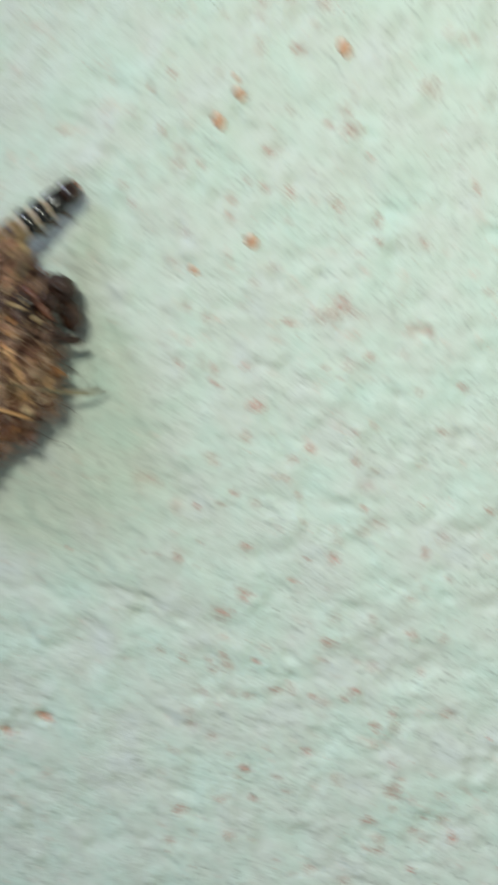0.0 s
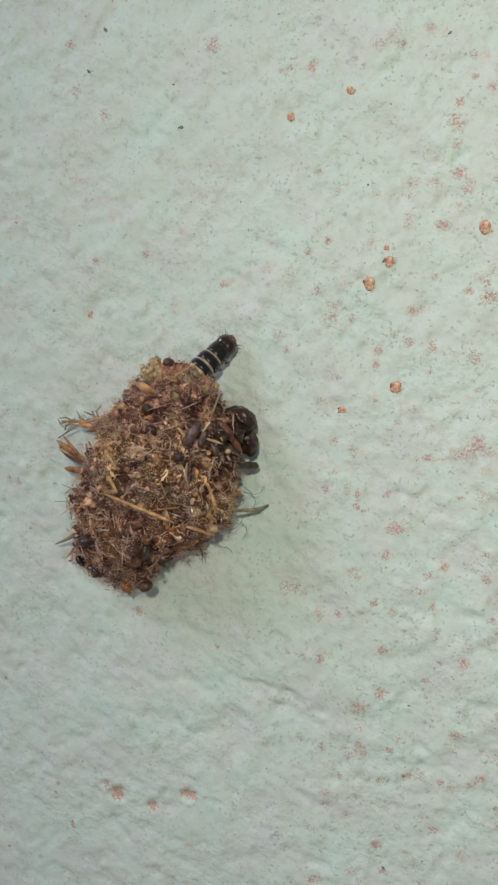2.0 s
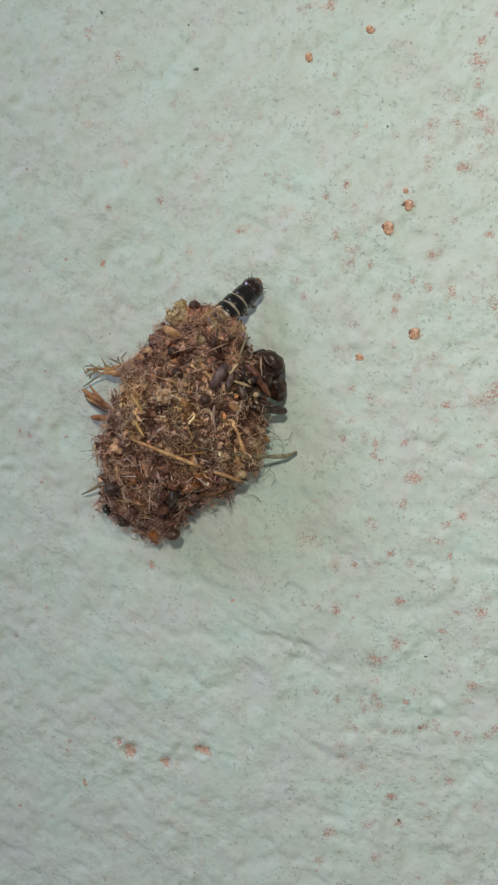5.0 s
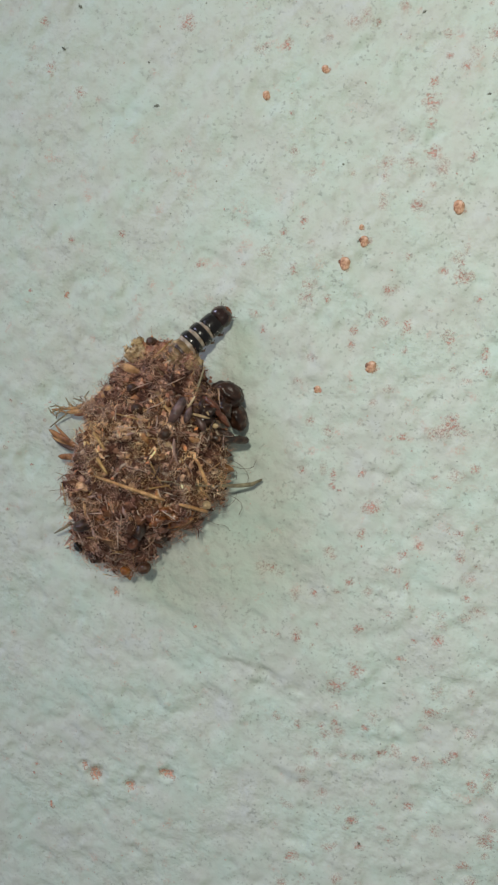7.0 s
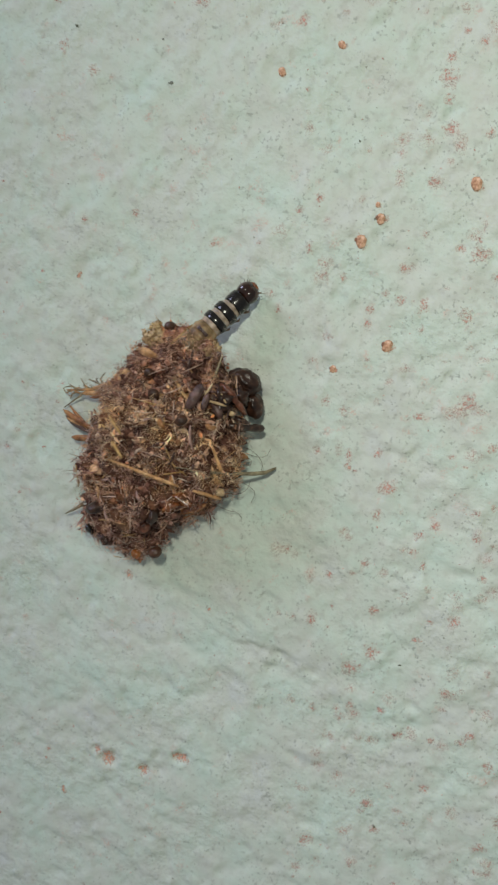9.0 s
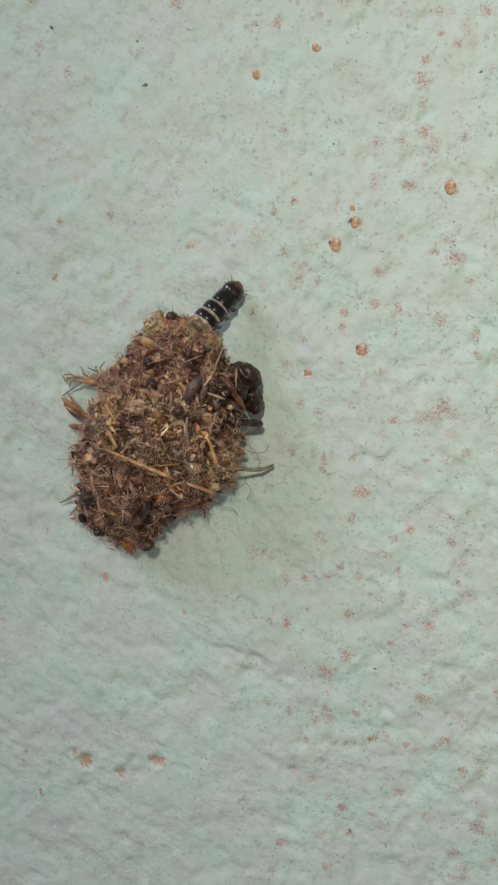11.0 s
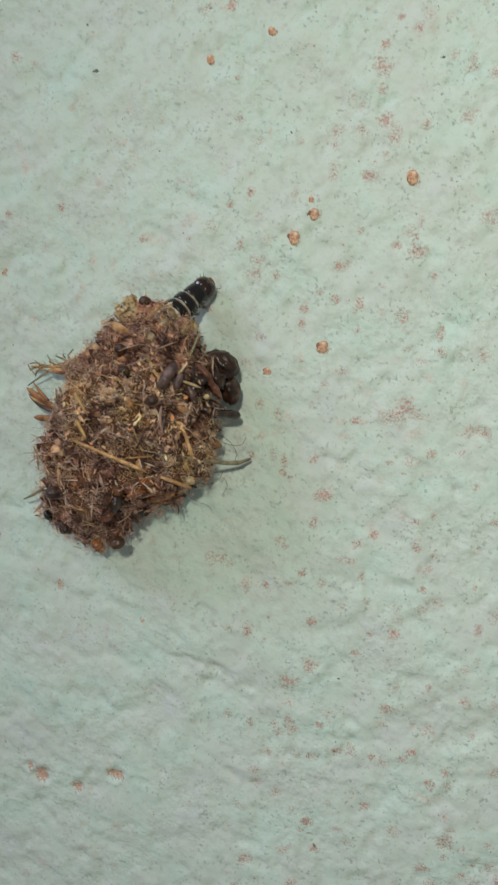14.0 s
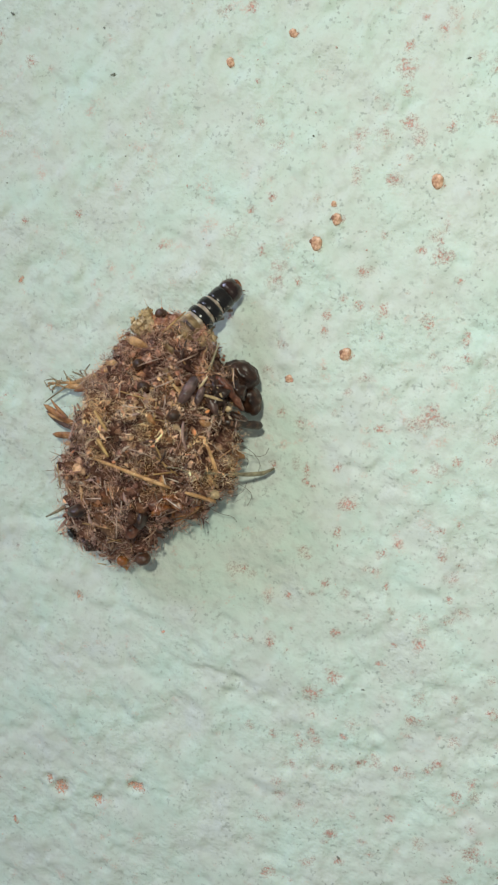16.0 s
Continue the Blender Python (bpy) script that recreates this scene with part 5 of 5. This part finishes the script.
def build_larva():
    larva = new("bagworm_larva")
    tagged(larva, "small black-banded larva with a glossy head reaching out of its case", "larva")
    head = part("head", join(blob((-0.03, 0.13, 0.02), (0.49, 0.40, 0.47), (0, 0, -6), 16, 24, 0.05), blob((-0.03, -0.13, 0.02), (0.49, 0.40, 0.47), (0, 0, 6), 16, 24, 0.03)), M_HEAD, larva, "glossy dark red-brown head")
    part("face", blob((0.36, 0, 0.06), (0.17, 0.27, 0.22), (0, 0, 0), 10, 14, 0.25, 2.6, 3), M_FACE, head, "orange brown face")
    for s in (1, -1):
        part("mandible", tube([(0.27, 0.16 * s, -0.12), (0.40, 0.12 * s, -0.16), (0.46, 0.03 * s, -0.18)], [0.09, 0.07, 0.03], 7), M_LEG, head, "light brown jaw")
        part("antenna", tube([(0.25, 0.24 * s, -0.05), (0.40, 0.34 * s, -0.06), (0.50, 0.40 * s, -0.08)], [0.035, 0.025, 0.015], 6), M_LEG, head)
        part("eye", blob((0.20, 0.30 * s, -0.02), (0.06, 0.05, 0.06), (0, 0, 0), 6, 10), M_BLACK, head)
    part("bristles", join(*[bristle((0.16 * i - 0.1, 0.3 * s, 0.15), (0.5 + 0.3 * i, s, 0.2), 0.34 + 0.05 * i, 0.018) for i in range(3) for s in (1, -1)]), M_BRISTLE, head, "fine dark bristles")
    RINGS.append((head, 0))
    for i in range(3):
        r = (0.51, 0.57, 0.59)[i]
        ring = part("thorax_ring", ring_shape(0.86, r, i), M_SKIN, larva, "pale grey wrinkled body ring")
        part("back_plate", plate_shape(0.04 if i else 0.14, (0.70, 0.49, 0.43)[i], r * 1.03, (220, 205, 185)[i], 0.05), M_PLATE, ring, "glossy black back plate")
        for s in (1, -1):
            leg = part("leg", tube([(0.08, 0.25 * s, -0.26), (0.18, 0.52 * s, -0.34), (0.32, 0.60 * s, -0.46), (0.44, 0.55 * s, -0.58)], [0.12, 0.09, 0.06, 0.02], 7), M_LEG, ring, "jointed brown leg")
            part("claw", tube([(0.44, 0.55 * s, -0.58), (0.50, 0.52 * s, -0.64)], [0.025, 0.006], 5), M_BLACK, leg)
        part("bristles", join(*[bristle((0.05 * k, r * 0.8 * s, r * 0.55), (0.3 * k, s, 0.6), 0.30, 0.012) for k in (-2, 1) for s in (1, -1)]), M_HAIR, ring)
        RINGS.append((ring, 1 + i))
    for i in range(2):
        ring = part("belly_ring", ring_shape(1.05, (0.63, 0.66)[i], 10 + i, 3), M_BELLY, larva, "yellowish soft body ring")
        if i < 1:
            part("back_plate", plate_shape(0.05, 0.20, 0.645, 60, 0.03), M_SHELL, ring, "small brown back plate")
        RINGS.append((ring, 4 + i))
    return larva


case = build_case()
larva = build_larva()
build_specks()


# ---- what moves: the larva crawls, and drags its case along ----
def case_pose(row):
    t, du, dv, dw, rx, ry, rz, reach, heading = row
    return wall_pose(PIVOT.x + du, PIVOT.y + dv, dw, rx, ry, rz)


def larva_pose(row):
    reach, heading = row[7], row[8]
    dip = -math.degrees(math.atan2(DIP, max(1.5, reach)))
    return case_pose(row) @ Matrix.Translation(NECK * MM) @ pose(0, 0, 0, 0, 0, heading) @ pose(0, 0, 0, 0, -dip, 0)


def ring_place(row, k):
    """Rings follow the head at a pitch that grows a little as the larva stretches."""
    reach = math.hypot(row[7], DIP)
    pitch = 0.45 + 0.09 * (row[7] - 1.3)
    first = 0.70 * (0.75 + 0.13 * row[7])
    x = reach - (0.0 if k == 0 else first + pitch * (k - 1 if k < 4 else 2 + 1.3 * (k - 3)))
    return pose(x * MM, 0, min(0.0, 0.9 * (x + 0.2)) * MM)


def motions():
    walk(case, [(row[0], case_pose(row)) for row in CRAWL])
    walk(larva, [(row[0], larva_pose(row)) for row in CRAWL])
    for ob, k in RINGS:
        walk(ob, [(row[0], ring_place(row, k)) for row in CRAWL])


motions()
